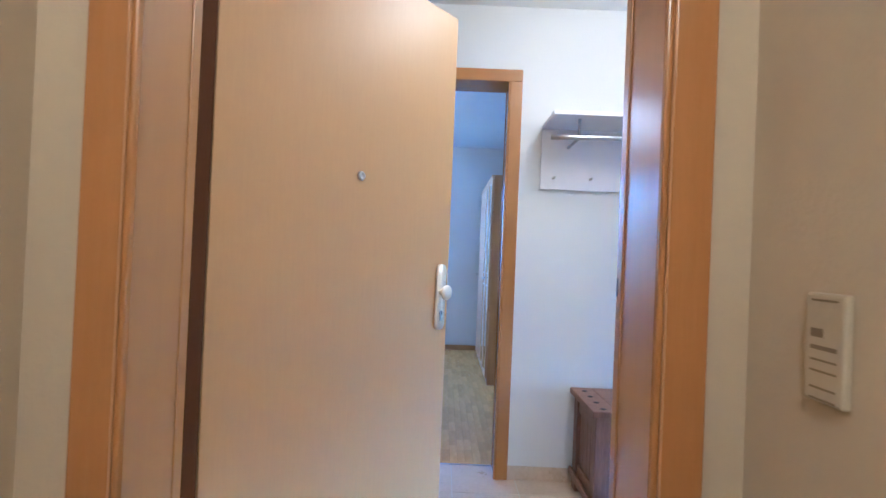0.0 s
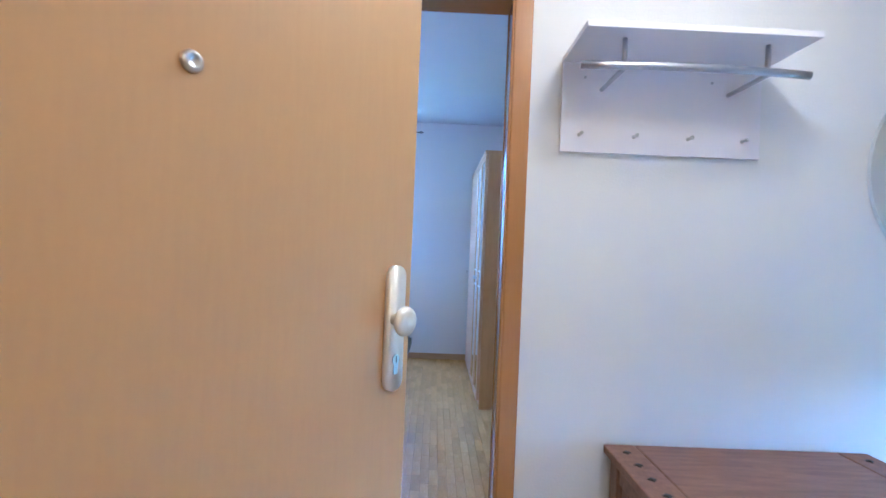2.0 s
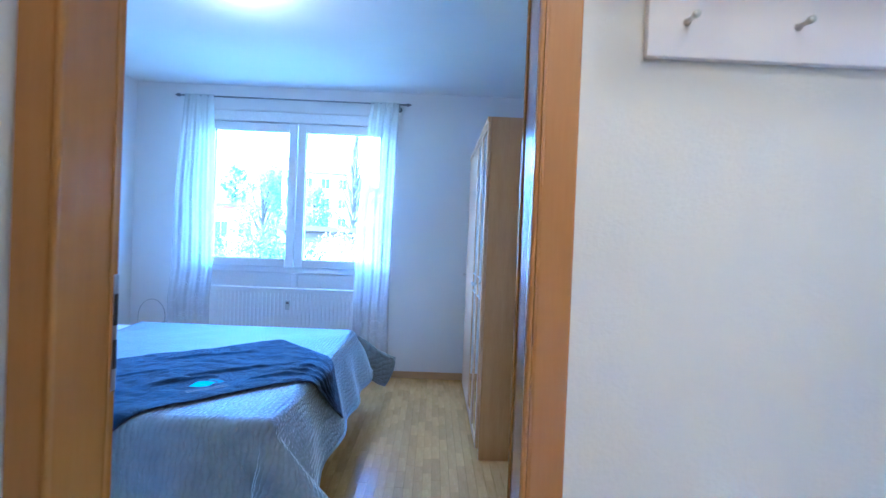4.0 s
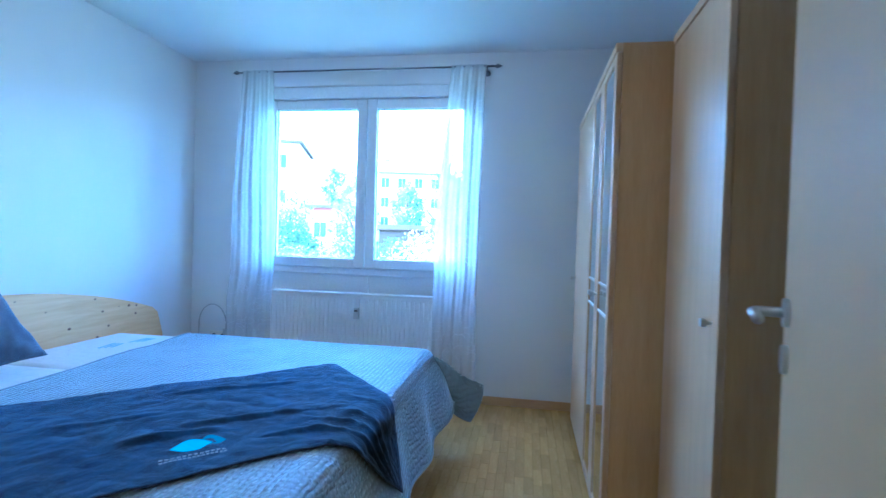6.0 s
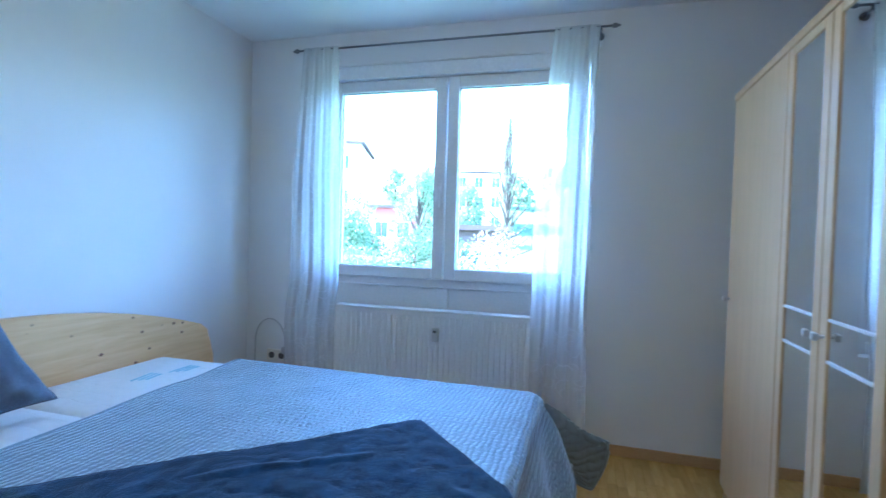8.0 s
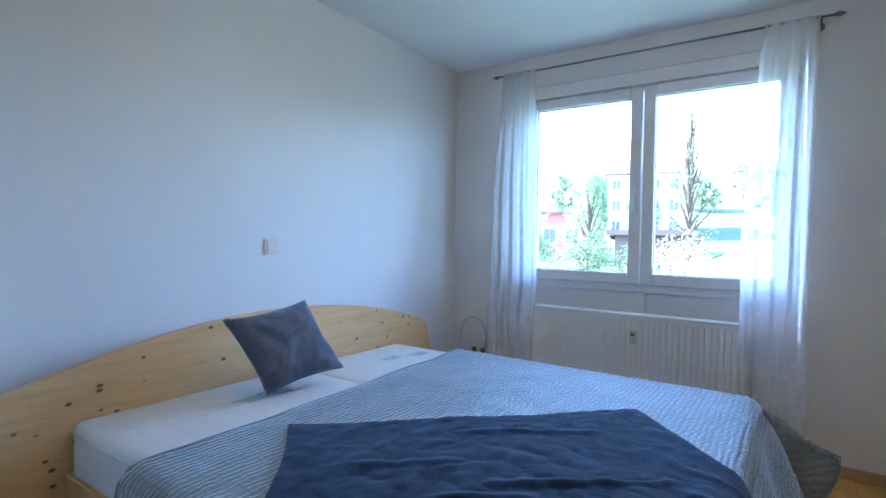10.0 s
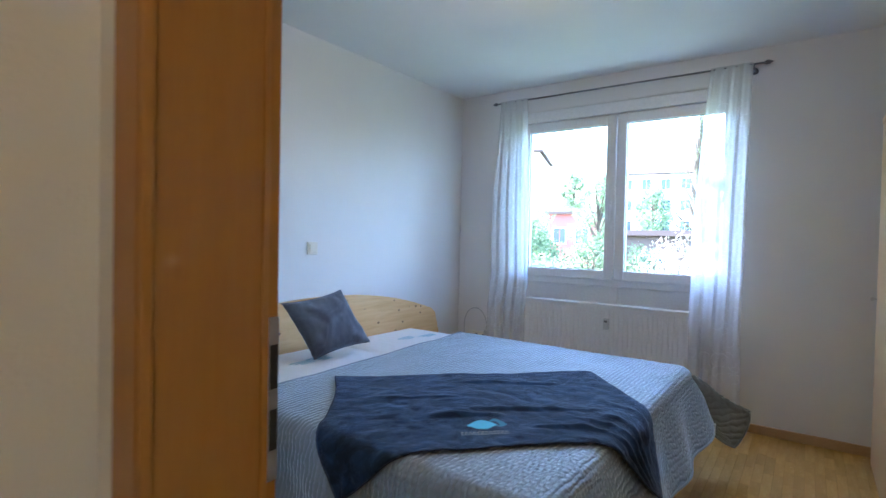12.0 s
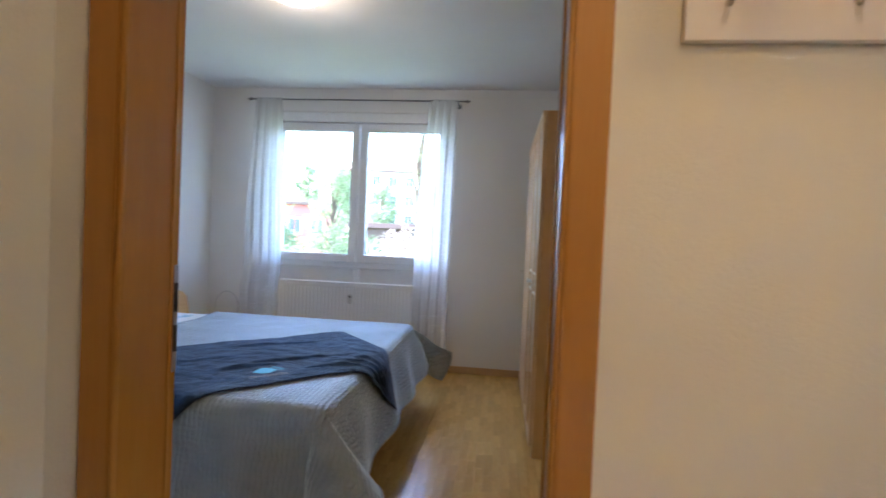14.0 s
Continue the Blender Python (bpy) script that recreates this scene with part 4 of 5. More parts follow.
def cushion_side(sgn):
    def fn(u, v):
        a, b = 2 * u - 1, 2 * v - 1
        pin = 1 - 0.10 * (1 - b * b) * abs(a) ** 3
        pin2 = 1 - 0.10 * (1 - a * a) * abs(b) ** 3
        th = 0.085 * (max(0.0, (1 - a ** 4)) * max(0.0, (1 - b ** 4))) ** 0.55
        th += (0.014 * noise.noise(Vector((a * 2.5, b * 2.5, sgn))) + 0.006 * noise.noise(Vector((a * 6, b * 3, sgn + 4)))) * min(1, th * 20)
        return CC + CB * (a * pin / 2) + CU * (b * pin2 / 2) + CN * th * sgn
    return fn


cb = grid(34, 34, cushion_side(1))
tmp = bpy.data.meshes.new("tmp")
cb2 = grid(34, 34, cushion_side(-1))
cb2.to_mesh(tmp)
cb2.free()
cb.from_mesh(tmp)
bpy.data.meshes.remove(tmp)
bmesh.ops.remove_doubles(cb, verts=cb.verts, dist=0.0004)
part("cover", cb, M_VELVET, cush, smooth=True)
rim = [cushion_side(1)(k / 20, 0) for k in range(21)] + [cushion_side(1)(1, k / 20) for k in range(1, 21)]
rim += [cushion_side(1)(1 - k / 20, 1) for k in range(1, 21)] + [cushion_side(1)(0, 1 - k / 20) for k in range(1, 20)]
part("piping", tube(rim, 0.0035, 6), M_VELVET, cush, smooth=True)


# ---- wardrobes ----
def knob(th, x, y, z, parent=None):
    bm = cyl((x, y, z), (x - 0.018, y, z), 0.005, seg=10)
    add_box(bm, x - 0.030, y - 0.011, z - 0.011, x - 0.014, y + 0.011, z + 0.011, 0.004)
    part("knob", bm, M_CHROME, parent or th, "small square steel knob")


HT = 1.90


def carcass(th, x0, x1, y0, y1, top):
    part("side_panel", boxes((x0, y0, 0.0, x1, y0 + 0.019, top), bevel=0.0015), M_WARDROBE, th)
    part("side_panel", boxes((x0, y1 - 0.019, 0.0, x1, y1, top), bevel=0.0015), M_WARDROBE, th)
    part("top_panel", boxes((x0, y0 + 0.0195, top - 0.03, x1, y1 - 0.0195, top), bevel=0.0015), M_WARDROBE, th)
    part("plinth", boxes((x0 + 0.01, y0 + 0.0195, 0.0, x0 + 0.03, y1 - 0.0195, 0.06)), M_WARDROBE, th)
    part("back_panel", boxes((x1 - 0.008, y0 + 0.0195, 0.0, x1, y1 - 0.0195, top - 0.0305)), M_WARDROBE, th)
    part("bottom_panel", boxes((x0 + 0.031, y0 + 0.0195, 0.04, x1 - 0.0085, y1 - 0.0195, 0.06)), M_WARDROBE, th)


AX, AY0, AY1 = 0.552, 2.41, 3.745
ward = thing("wardrobe", "beech wardrobe with two mirrored doors and one plain door", "wardrobe", (0.83, 3.08, 0))
carcass(ward, AX, RIGHT_X - 0.012, AY0, AY1, HT)
FX0, FX1 = AX - 0.021, AX - 0.001
DZ0, DZ1 = 0.065, HT - 0.034
B0, B1, B2, B3 = AY0 + 0.002, 2.755, 3.085, AY1 - 0.002


def mirror_door(y0, y1, ky):
    st = 0.05
    d = part("door", boxes((FX0, y0, DZ0, FX1, y0 + st, DZ1), bevel=0.003), M_WARDOOR, ward, "beech-framed mirror door")
    part("stile", boxes((FX0, y1 - st, DZ0, FX1, y1, DZ1), bevel=0.003), M_WARDOOR, d)
    for a, b in ((DZ0, DZ0 + 0.035), (DZ1 - 0.03, DZ1)):
        part("rail", boxes((FX0, y0 + st + 0.0003, a, FX1, y1 - st - 0.0003, b), bevel=0.002), M_WARDOOR, d)
    part("mirror", boxes((FX0 + 0.005, y0 + st, DZ0 + 0.036, FX1 - 0.003, y1 - st, DZ1 - 0.031)), M_MIRROR, d, "tall mirror panel")
    for z in (0.885, 1.0):
        part("mirror_bar", boxes((FX0 + 0.001, y0 + st + 0.001, z - 0.004, FX0 + 0.0045, y1 - st - 0.001, z + 0.004)), M_PVC, d, "thin white bar across the mirror")
    knob(ward, FX0, ky, 0.95, d)


mirror_door(B0, B1 - 0.002, B1 - 0.03)
mirror_door(B1 + 0.002, B2 - 0.002, B1 + 0.03)
dfar = part("door", boxes((FX0, B2 + 0.002, DZ0, FX1, B3, DZ1), bevel=0.003), M_WARDOOR, ward, "plain beech door")
knob(ward, FX0, B3 - 0.045, 0.95, dfar)
part("cornice", boxes((FX0 - 0.004, AY0, HT - 0.032, AX - 0.0005, AY1, HT), bevel=0.003), M_WARDOOR, ward)

CX, CY0, CY1 = 0.748, 1.885, 2.406
shallow = thing("wardrobe", "shallower single-door beech wardrobe beside the mirrored one", "wardrobe", (0.94, 2.15, 0))
ST = 1.916
carcass(shallow, CX, RIGHT_X - 0.012, CY0, CY1, ST)
sd = part("door", boxes((CX - 0.021, CY0 + 0.002, DZ0, CX - 0.001, CY1 - 0.002, ST - 0.034), bevel=0.003), M_WARDOOR, shallow, "plain beech door")
knob(shallow, CX - 0.021, CY0 + 0.05, 0.96, sd)
part("cornice", boxes((CX - 0.025, CY0, ST - 0.032, CX - 0.0005, CY1, ST), bevel=0.003), M_WARDOOR, shallow)


# ---- lamps ----
def dome_lamp(x, y, label, k=1.0):
    th = thing("ceiling_lamp", label, "ceiling lamp", (x, y, CEIL - 0.1))
    part("base_ring", lathe([(0, CEIL - 0.0005), (0.115 * k, CEIL - 0.0005), (0.12 * k, CEIL - 0.006), (0.12 * k, CEIL - 0.02), (0.10 * k, CEIL - 0.022), (0, CEIL - 0.022)], (x, y, 0), 48), M_PVC, th, "white metal ring")
    part("shade", lathe([(0.112 * k, CEIL - 0.0225), (0.110 * k, CEIL - 0.035), (0.098 * k, CEIL - 0.055), (0.072 * k, CEIL - 0.07), (0.038 * k, CEIL - 0.078), (0.0, CEIL - 0.08)], (x, y, 0), 48), M_LAMP, th, "glowing opal glass dome", True)


dome_lamp(-0.81, 2.23, "lit round white glass ceiling lamp in the bedroom", 1.3)
dome_lamp(0.84, -0.42, "lit round white glass ceiling lamp in the hall")
# unseen dome added to go with the landing fill light
dome_lamp(0.05, -2.75, "added round glowing ceiling dome that lights the landing, unseen")


# ---- switches and sockets ----
sw = thing("light_switch", "cream square light switch on the wall above the bed", "light switch", (LEFT_X, 2.37, 1.10))
part("frame", boxes((LEFT_X + 0.0005, 2.33, 1.098, LEFT_X + 0.010, 2.411, 1.179), bevel=0.003), M_SWITCH, sw)
part("rocker", boxes((LEFT_X + 0.0105, 2.343, 1.111, LEFT_X + 0.016, 2.398, 1.166), bevel=0.002), M_SWITCH, sw)
so = thing("wall_socket", "cream double wall socket low beside the bed", "socket", (-2.12, WIN_Y, 0.34))
part("frame", boxes((-2.19, WIN_Y - 0.012, 0.32, -2.04, WIN_Y - 0.0005, 0.40), bevel=0.003), M_SWITCH, so)
for x in (-2.152, -2.078):
    part("insert", cyl((x, WIN_Y - 0.0135, 0.36), (x, WIN_Y - 0.0122, 0.36), 0.022, seg=24), M_RUBBER, so, "dark round socket insert")
arc = [(-2.27 + 0.115 + 0.115 * math.cos(math.pi - a), WIN_Y - 0.03, 0.46 + 0.15 * math.sin(a)) for a in (math.pi * k / 20 for k in range(21))]
cable = thing("lamp_cable", "thin white cable looping up beside the socket", "cable", (-2.15, WIN_Y - 0.03, 0.34))
part("cord", tube([(-2.27, WIN_Y - 0.03, 0.1)] + arc + [(-2.042, WIN_Y - 0.03, 0.42)], 0.004), M_CABLE, cable, smooth=True)
part("plug", boxes((-2.06, WIN_Y - 0.045, 0.38, -2.03, WIN_Y - 0.0145, 0.425), bevel=0.005), M_CABLE, cable, "white plug")

ic = thing("bell_panel", "cream door-bell panel on the landing wall", "bell panel", (0.66, -1.475, 0.98))
part("housing", boxes((0.6595, -1.512, 0.985, 0.646, -1.44, 1.135), bevel=0.004), M_BELL, ic)
for z, h in ((1.125, 0.0015), (1.08, 0.006), (1.06, 0.003), (1.043, 0.0015), (1.028, 0.0015), (1.005, 0.0015), (0.99, 0.0015)):
    part("slot", boxes((0.6455, -1.50 if h < 0.005 else -1.475, z - h, 0.6458, -1.452, z + h)), M_BELL_SLOT, ic, "dark slot")

# ---- coat rack ----
rack = thing("coat_rack", "white wall coat rack with shelf, rail and four hooks", "coat rack", (0.965, HALL_Y, 1.53))
part("back_board", boxes((0.612, HALL_Y - 0.018, 1.527, 1.323, HALL_Y - 0.001, 1.843), bevel=0.0015), M_RACK, rack)
part("shelf", boxes((0.612, 0.200, 1.8435, 1.323, HALL_Y - 0.001, 1.862), bevel=0.0015), M_RACK, rack)
part("rail", tube([(0.612, 0.255, 1.747)] + [(0.612 + 0.711 * k / 8, 0.255 - 0.022 * math.sin(math.pi * k / 8), 1.747) for k in range(1, 8)] + [(1.323, 0.255, 1.747)], 0.0125, 16), M_STEEL, rack, "thick curved aluminium rail", True)
for x in (0.752, 1.203):
    part("strut", tube([(x, HALL_Y - 0.0185, 1.75), (x, 0.40, 1.75), (x, 0.245, 1.75)], 0.008, 12), M_STEEL, rack, "aluminium strut", True)
    part("hanger", cyl((x, 0.275, 1.755), (x, 0.275, 1.843), 0.008, seg=14), M_STEEL, rack, "aluminium hanger", True)
    part("screw", cyl((x - 0.06, HALL_Y - 0.0182, 1.79), (x - 0.06, HALL_Y - 0.021, 1.79), 0.005, seg=12), M_STEEL, rack)
for x in (0.679, 0.872, 1.066, 1.259):
    part("hook", lathe([(0.0, -0.034), (0.0065, -0.033), (0.007, -0.028), (0.0045, -0.022), (0.004, -0.002), (0.007, -0.0004), (0.0, -0.0003)], (x, HALL_Y - 0.018, 1.588), 16, "Y"), M_CHROME, rack, "small steel peg hook", True)

# ---- chest ----
CHX0, CHX1, CHY0, CHY1, CHZ = 0.808, 1.748, 0.066, 0.480, 0.503
chest = thing("wooden_chest", "dark-stained rustic wooden chest with studded lid", "chest", (1.27, 0.25, 0))
for x in (CHX0 + 0.02, CHX1 - 0.085):
    for y in (CHY0 + 0.02, CHY1 - 0.085):
        part("corner_post", boxes((x, y, 0.0, x + 0.065, y + 0.065, CHZ - 0.031), bevel=0.004), M_CHESTV, chest)
for y in (CHY0 + 0.028, CHY1 - 0.05):
    part("rail", boxes((CHX0 + 0.086, y, 0.40, CHX1 - 0.086, y + 0.022, CHZ - 0.031), bevel=0.003), M_CHEST, chest)
    part("rail", boxes((CHX0 + 0.086, y, 0.075, CHX1 - 0.086, y + 0.022, 0.14), bevel=0.003), M_CHEST, chest)
for x in (CHX0 + 0.028, CHX1 - 0.05):
    part("rail", boxes((x, CHY0 + 0.086, 0.40, x + 0.022, CHY1 - 0.086, CHZ - 0.031), bevel=0.003), M_CHEST, chest)
    part("rail", boxes((x, CHY0 + 0.086, 0.075, x + 0.022, CHY1 - 0.086, 0.14), bevel=0.003), M_CHEST, chest)
n = 4
for k in range(n):
    a = CHY0 + 0.087 + (CHY1 - CHY0 - 0.174) * k / n
    for x in (CHX0 + 0.038, CHX1 - 0.05):
        part("board", boxes((x, a + 0.001, 0.1405, x + 0.012, a + (CHY1 - CHY0 - 0.174) / n - 0.001, 0.3995), bevel=0.002), M_CHESTV, chest)
n = 9
for k in range(n):
    a = CHX0 + 0.087 + (CHX1 - CHX0 - 0.174) * k / n
    for y in (CHY0 + 0.038, CHY1 - 0.05):
        part("board", boxes((a + 0.001, y, 0.1405, a + (CHX1 - CHX0 - 0.174) / n - 0.001, y + 0.012, 0.3995), bevel=0.002), M_CHESTV, chest)
part("base_moulding", boxes((CHX0 + 0.004, CHY0 + 0.004, 0.06, CHX1 - 0.004, CHY0 + 0.026, 0.10), bevel=0.006), M_CHEST, chest)
for x in (CHX0 + 0.004, CHX1 - 0.019):
    part("base_moulding", boxes((x, CHY0 + 0.0265, 0.06, x + 0.015, CHY1 - 0.004, 0.10), bevel=0.006), M_CHEST, chest)
part("bottom", boxes((CHX0 + 0.06, CHY0 + 0.06, 0.07, CHX1 - 0.06, CHY1 - 0.06, 0.09)), M_CHEST, chest)
lid = part("lid", boxes((CHX0 + 0.111, CHY0, CHZ - 0.03, CHX1 - 0.111, CHY1, CHZ), bevel=0.005), M_CHEST, chest)
for a, b in ((CHX0, CHX0 + 0.109), (CHX1 - 0.109, CHX1)):
    br = part("breadboard_end", boxes((a, CHY0, CHZ - 0.03, b, CHY1, CHZ), bevel=0.005), M_CHESTV, lid)
    for k in range(4):
        y = CHY1 - 0.075 - 0.10 * k
        part("stud", lathe([(0.0, CHZ + 0.006), (0.010, CHZ + 0.004), (0.0165, CHZ + 0.0003), (0, CHZ + 0.0002)], ((a + b) / 2, y, 0), 4), M_BLACK, br, "black iron stud")
part("lock_plate", boxes((1.17, CHY0 + 0.022, 0.36, 1.24, CHY0 + 0.0279, 0.45), bevel=0.002), M_BLACK, chest, "black iron lock plate")

# ---- round mirror in the hall ----
mir = thing("wall_mirror", "round frameless wall mirror in the hall", "mirror", (2.14, HALL_Y, 1.1))
part("glass", lathe([(0, HALL_Y - 0.0005), (0.405, HALL_Y - 0.0005), (0.41, HALL_Y - 0.004), (0.40, HALL_Y - 0.008), (0, HALL_Y - 0.008)], (2.135, 0, 1.51), 72, "Y"), M_MIRROR, mir)


# ---- outside ----
def ground_material():
    m = Mat("meadow_grass", 0.9, spec=0.2)
    v = m.coords()
    a, b = m.noise(v, 0.25, 4), m.noise(v, 6, 4)
    m.color(m.mix(0.5, m.ramp(a, (0.3, (0.055, 0.075, 0.04)), (0.7, (0.085, 0.105, 0.06))), m.ramp(b, (0.3, (0.04, 0.07, 0.025)), (0.7, (0.11, 0.145, 0.06)))))
    m.bump(b, 0.6, 0.05)
    return m.m


def ground_height(x, y):
    h = -3.2
    if y > 30:
        h += 0.16 * (min(y, 120) - 30)
    return h + 0.5 * noise.noise(Vector((x * 0.05, y * 0.05, 0)))


def ground_at(u, v):
    x = (u - 0.5) * 2
    x = 900 * x * abs(x) ** 1.5
    y = -900 + 1800 * v
    if v > 0.5:
        y = 900 * ((v - 0.5) * 2) ** 2
    elif v <= 0.5:
        y = -900 * ((0.5 - v) * 2) ** 2
    return (x, y, ground_height(x, y))


tagged(part("ground", grid(90, 90, ground_at), ground_material(), smooth=True), "green hillside meadow rising behind the gardens", "ground", kind="structure")


def leaf_material(name, dark, light):
    m = Mat(name, 0.6, spec=0.3)
    g = m.t.nodes.new("ShaderNodeNewGeometry")
    m.color(m.ramp(g.outputs["Random Per Island"], (0.0, dark), (1.0, light)))
    tl, mx = m.t.nodes.new("ShaderNodeBsdfTranslucent"), m.t.nodes.new("ShaderNodeMixShader")
    m.link(m.b.inputs["Base Color"].links[0].from_socket, tl.inputs[0])
    mx.inputs[0].default_value = 0.45
    m.link(m.b.outputs[0], mx.inputs[1])
    m.link(tl.outputs[0], mx.inputs[2])
    m.link(mx.outputs[0], m.t.nodes["Material Output"].inputs[0])
    return m.m


M_BARK = wood("bark", (0.05, 0.035, 0.022), (0.12, 0.085, 0.055), 0.9, (6, 6, 1.5))
M_LEAF = leaf_material("green_leaves", (0.045, 0.075, 0.035), (0.10, 0.14, 0.07))
M_LEAF2 = leaf_material("light_green_leaves", (0.10, 0.145, 0.07), (0.21, 0.27, 0.14))
M_BLOSSOM = leaf_material("blossom", (0.10, 0.14, 0.06), (0.70, 0.56, 0.54))


def leaves(rnd, centres, per, size):
    verts, faces = [], []
    for c, r in centres:
        for _ in range(per):
            d = Vector((rnd.gauss(0, 1), rnd.gauss(0, 1), rnd.gauss(0, 1)))
            p = c + d.normalized() * r * rnd.random() ** 0.45
            a = Vector((rnd.gauss(0, 1), rnd.gauss(0, 1), rnd.gauss(0, 1))).normalized() * size * rnd.uniform(0.6, 1.4)
            b = a.orthogonal().normalized() * size * rnd.uniform(0.35, 0.6)
            k = len(verts)
            verts += [p - a, p + b, p + a, p - b]
            faces.append((k, k + 1, k + 2, k + 3))
    bm = bmesh.new()
    vs = [bm.verts.new(v) for v in verts]
    for f in faces:
        bm.faces.new([vs[i] for i in f])
    return bm


def tree(name, label, x, y, h, w, seed, mat, size=0.12, per=95, n=16, slim=False):
    rnd = random.Random(seed)
    z = ground_height(x, y) - 0.2
    th = thing(name, label, "tree" if h > 2.6 else "bush", (x, y, z))
    base = Vector((x, y, z))
    part("trunk", cyl(base, base + Vector((0, 0, h * 0.8)), h * (0.010 if slim else 0.022), h * 0.005, 10), M_BARK, th)
    cs, lim = [], bmesh.new()
    for k in range(n):
        f = (k + 0.5) / n
        a = k * 2.4 + rnd.uniform(-0.4, 0.4)
        zz = h * (0.22 + 0.76 * f)
        prof = (1 - f) ** 0.8 if slim else math.sin(math.pi * (0.15 + 0.8 * f)) ** 0.7
        rr = w / 2 * prof * rnd.uniform(0.45, 0.95)
        c = base + Vector((math.cos(a) * rr, math.sin(a) * rr, zz))
        add_cyl(lim, base + Vector((0, 0, zz * 0.72)), c, h * 0.009, h * 0.003, 6)
        cs.append((c, w * (0.10 if slim else 0.19) * rnd.uniform(0.7, 1.2) + 0.1))
    part("limbs", lim, M_BARK, th)
    part("crown", leaves(rnd, cs, per, size), mat, th)
    return th


M_ROOF = plain("brown_roof_tiles", (0.14, 0.085, 0.065), 0.8, 0, 0.4)
M_RED = paint("red_render", (0.42, 0.13, 0.11))
M_WHITE = paint("white_render", (0.66, 0.64, 0.60))
M_PANE = plain("dark_far_glass", (0.05, 0.07, 0.09), 0.12)
M_TIMBER = wood("dark_shed_timber", (0.07, 0.045, 0.035), (0.13, 0.09, 0.07), 0.8, (1, 9, 9))


def house(name, label, x, y, w, d, h, turn, mat, rows, cols, roof=1.8, z=None, flat=False):
    z = ground_height(x, y) - 0.6 if z is None else z
    th = thing(name, label, "house", (x, y, z), turn)
    bm = boxes((-w / 2, 0, 0, w / 2, d, h))
    part("wall", bm, mat, th)
    if flat:
        part("roof", boxes((-w / 2 - 0.3, -0.3, h, w / 2 + 0.3, d + 0.3, h + 0.22)), M_ROOF, th)
    else:
        part("roof", prism([(-0.4, h), (d / 2, h + roof), (d + 0.4, h), (d + 0.4, h - 0.12), (-0.4, h - 0.12)], -w / 2 - 0.35, w / 2 + 0.35), M_ROOF, th)
    for r in range(rows):
        for c in range(cols):
            cx = -w / 2 + w * (c + 0.5) / cols
            cz = h * (r + 0.5) / rows - 0.1
            wf = part("window", frame_bars(cx - 0.55, cx + 0.55, cz - 0.65, cz + 0.65, 0.09, -0.06, 0.02, 0), M_PVC, th)
            part("pane", boxes((cx - 0.46, -0.025, cz - 0.56, cx - 0.03, -0.01, cz + 0.56)), M_PANE, wf)
            part("pane", boxes((cx + 0.03, -0.025, cz - 0.56, cx + 0.46, -0.01, cz + 0.56)), M_PANE, wf)
    return th


house("red_house", "red-rendered house among garden trees", -14.9, 38, 3.4, 8, 6.3, 16, M_RED, 2, 2, 1.6, -3.0, True)
house("white_house", "white hillside house with rows of windows", -13.9, 60, 8.0, 9, 7.0, 10, M_WHITE, 3, 4, 2.0, 2.0)
house("white_house", "tall white house beside the gardens", -23.6, 40, 9, 9, 12, 18, M_WHITE, 4, 3, 2.0, -3.0, True)
house("garden_shed", "low dark timber shed with a pale roof", -4.9, 22, 2.6, 2.4, 2.6, 5, M_TIMBER, 1, 1, 0.4, -1.1, True)
house("white_house", "white hillside house with rows of windows", 6, 70, 10.0, 9, 7.0, -8, M_WHITE, 3, 4, 2.0, 2.5)
tree("tree", "slender light green tree beside the red house", -10.0, 30, 8.6, 3.0, 11, M_LEAF2, 0.09, 170, 26)
tree("tree", "full green tree in the garden", -7.0, 14.5, 5.5, 2.5, 12, M_LEAF2, 0.055, 330, 30)
tree("tree", "tall narrow conifer in front of the white house", -5.6, 36, 12.5, 5.0, 13, M_LEAF2, 0.07, 40, 44, True)
tree("tree", "round green tree before the hillside house", -12.2, 52, 6.5, 4.0, 14, M_LEAF2, 0.17, 90, 20)
tree("tree", "green tree on the slope", -24, 78, 8, 6, 15, M_LEAF2, 0.28, 90, 20)
tree("tree", "green tree on the slope", -4, 88, 8, 6, 16, M_LEAF2, 0.28, 90, 20)
tree("shrub", "dense dark green garden shrub", -4.6, 18.5, 4.3, 2.8, 19, M_LEAF, 0.05, 300, 24)
tree("shrub", "dense dark green garden shrub", -6.4, 19, 4.4, 2.8, 20, M_LEAF, 0.05, 300, 24)
tree("shrub", "light green leafy garden shrub", -5.1, 12.6, 4.05, 2.3, 21, M_LEAF2, 0.045, 330, 26)
tree("shrub", "light green leafy garden shrub", -6.3, 13.2, 4.2, 2.2, 31, M_LEAF2, 0.045, 330, 26)
tree("shrub", "light green leafy garden shrub", -3.9, 13.6, 3.9, 1.9, 32, M_LEAF2, 0.045, 300, 24)
tree("shrub", "dense dark green garden shrub", -8.6, 19.5, 4.6, 2.8, 33, M_LEAF, 0.055, 300, 24)
tree("blossom_tree", "pink-white flowering small tree near the window", -1.75, 9.6, 4.6, 1.9, 22, M_BLOSSOM, 0.022, 420, 30)

for k in range(14):
    r_ = random.Random(70 + k)
    tree("tree", "pale green tree on the far slope", -34 + 4.4 * k + r_.uniform(-1.5, 1.5), r_.uniform(72, 112), r_.uniform(6, 9), r_.uniform(5, 7), 90 + k, M_LEAF2, 0.3, 70, 18)

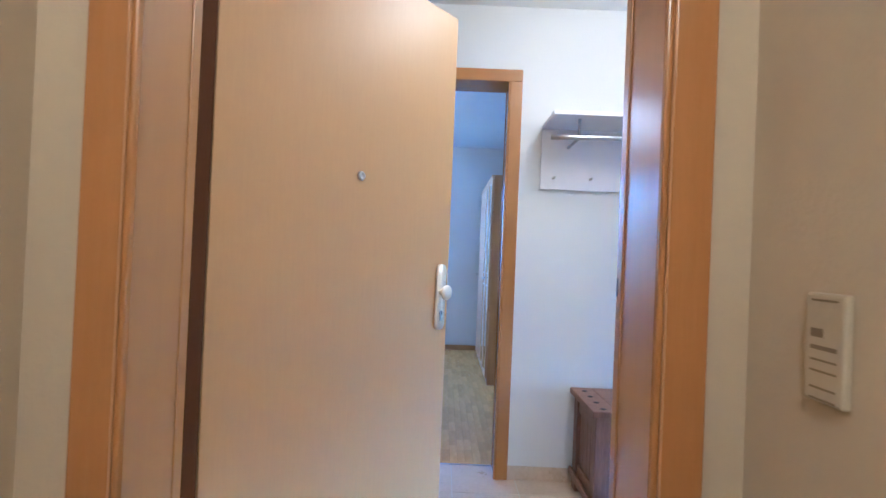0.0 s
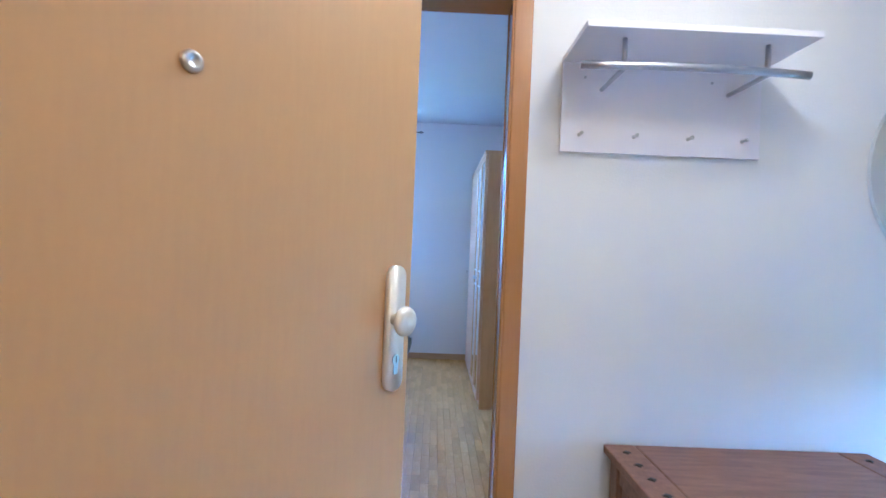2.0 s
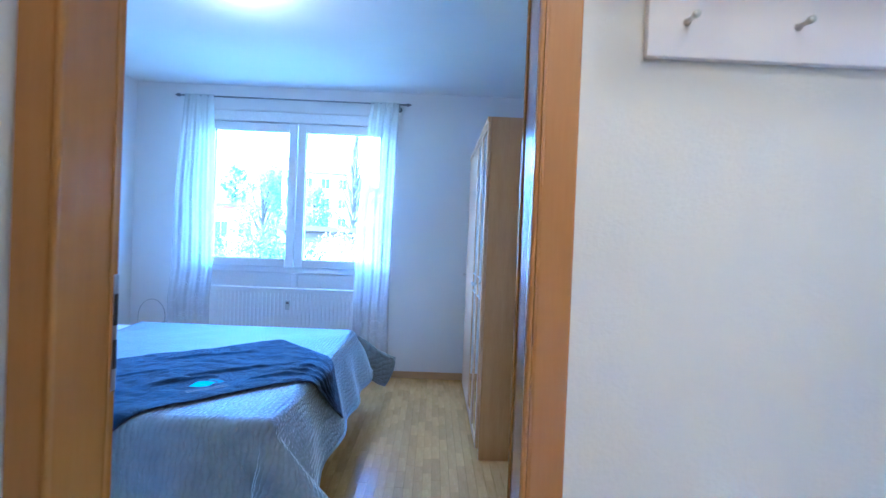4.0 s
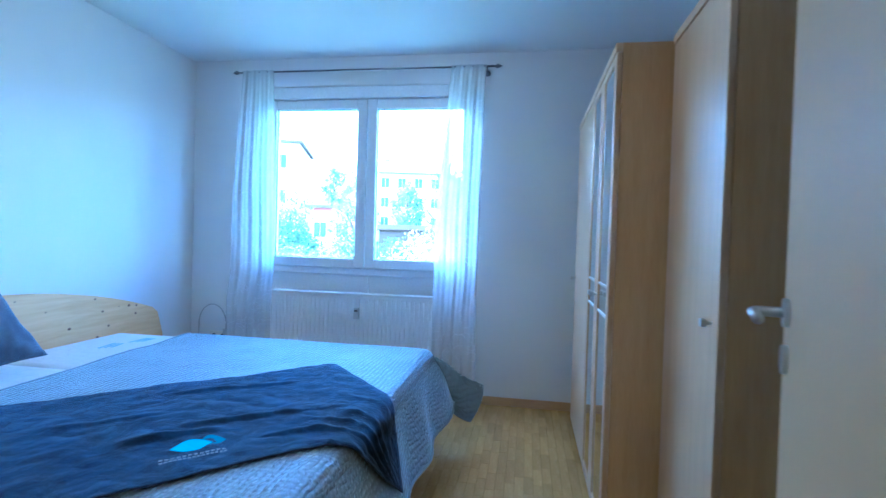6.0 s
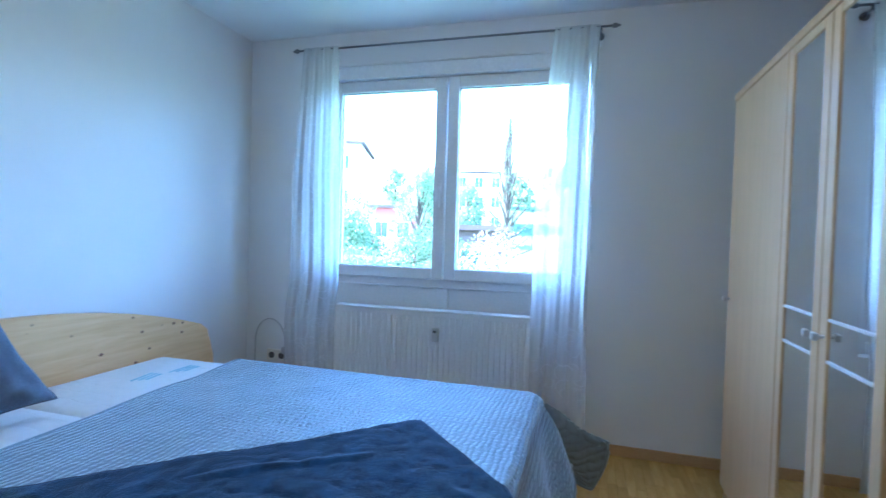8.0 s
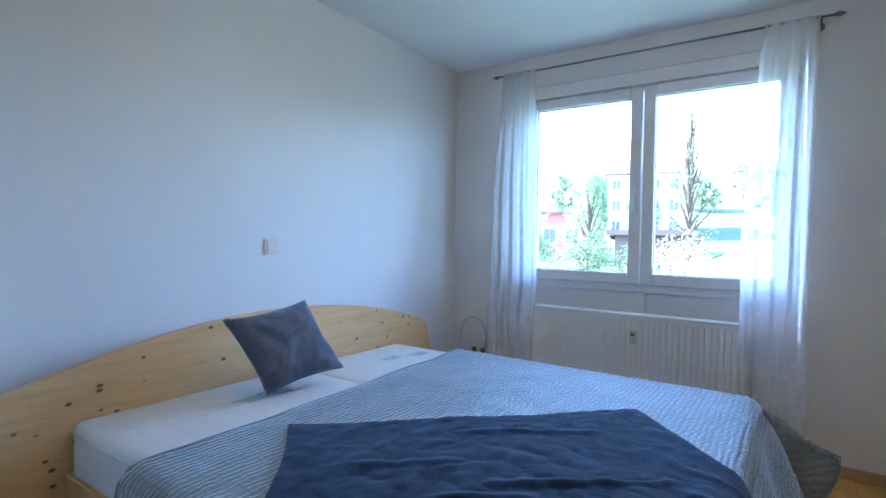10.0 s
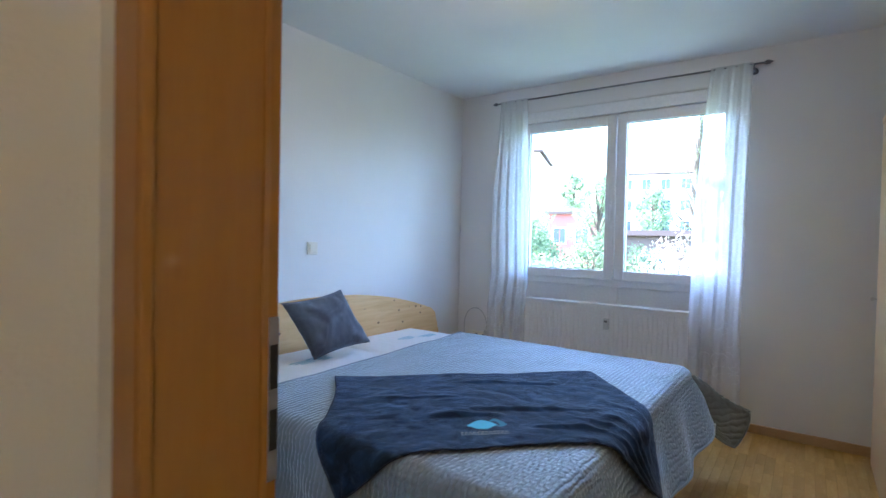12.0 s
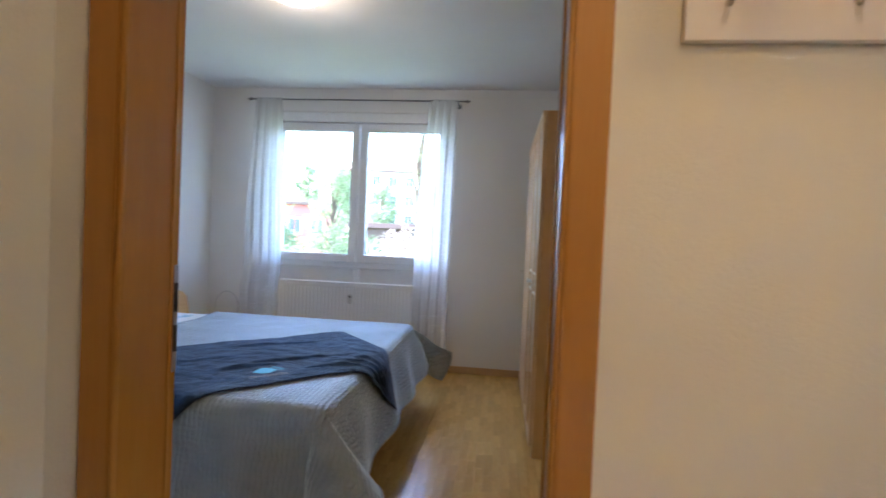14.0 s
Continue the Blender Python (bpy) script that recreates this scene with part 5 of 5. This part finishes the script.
# ---- floor pieces, last ----
def slab_mesh(name, w, d, h, mat, b=0.0012):
    bm = bmesh.new()
    add_box(bm, 0, 0, -h, w, d, 0)
    top = [e for e in bm.edges if all(abs(v.co.z) < 1e-6 for v in e.verts)]
    bmesh.ops.bevel(bm, geom=top, offset=b, segments=1, affect="EDGES")
    return finish(bm, name, mat)


TS = 0.33
tile_me = slab_mesh("tile", TS - 0.004, TS - 0.004, 0.0025, M_TILE, 0.001)
for i in range(-3, 9):
    for j in range(-6, 2):
        x, y = 0.212 + i * TS, 0.664 - TS + (j - 1) * TS + 0.002
        if x < -0.55 or x + TS > 2.95 or y < ENT_OUT - 0.02 or y + TS > 0.675:
            continue
        t = new("tile", tile_me)
        t.location = (x + 0.002, y, 0)
        t.parent = floor_hall
for k in range(8):
    a = 0.502 + k * 0.33
    if a > 2.88:
        break
    b = part("tile", boxes((a + (0.001 if k else 0), HALL_Y - 0.0095, 0.0005, min(a + 0.328, 2.899), HALL_Y - 0.0005, 0.072), bevel=0.0012), M_TILE)
    b.parent = floor_hall

# parquet: short strips running towards the window
rnd = random.Random(5)
PW, PL = 0.045, 0.17
plank_me = [slab_mesh("strip", PW - 0.0005, l - 0.0005, 0.0078, M_PARQUET, 0.0006) for l in (PL, PL * 1.5)]
rest_v, rest_f, count = [], [], 0
x = LEFT_X
while x < RIGHT_X - 0.01:
    y = 0.673 - rnd.uniform(0, PL * 0.9)
    w = min(PW, RIGHT_X - x)
    while y < WIN_Y - 0.002:
        kind = 0 if rnd.random() < 0.7 else 1
        l = PL * (1.5 if kind else 1.0)
        a, b = max(y, 0.673), min(y + l, WIN_Y - 0.001)
        if b - a > 0.01:
            near = -0.3 < x < 0.5 and 0.7 < a < 3.6
            if near and count < 300 and abs((b - a) - l) < 1e-6 and w == PW:
                t = new("strip", plank_me[kind])
                t.location = (x, a, 0)
                t.parent = floor_bedroom
                count += 1
            else:
                k = len(rest_v)
                x1, y1 = x + w - 0.0005, b - 0.0005
                rest_v += [(x, a, 0), (x1, a, 0), (x1, y1, 0), (x, y1, 0), (x, a, -0.0078), (x1, a, -0.0078), (x1, y1, -0.0078), (x, y1, -0.0078)]
                rest_f += [(k, k + 1, k + 2, k + 3), (k, k + 4, k + 5, k + 1), (k + 1, k + 5, k + 6, k + 2), (k + 2, k + 6, k + 7, k + 3), (k + 3, k + 7, k + 4, k)]
        y += l
    x += PW
me = bpy.data.meshes.new("strips")
me.from_pydata(rest_v, [], rest_f)
me.materials.append(M_PARQUET)
rest = new("strips", me)
rest.parent = floor_bedroom
tagged(rest, kind="stuff")
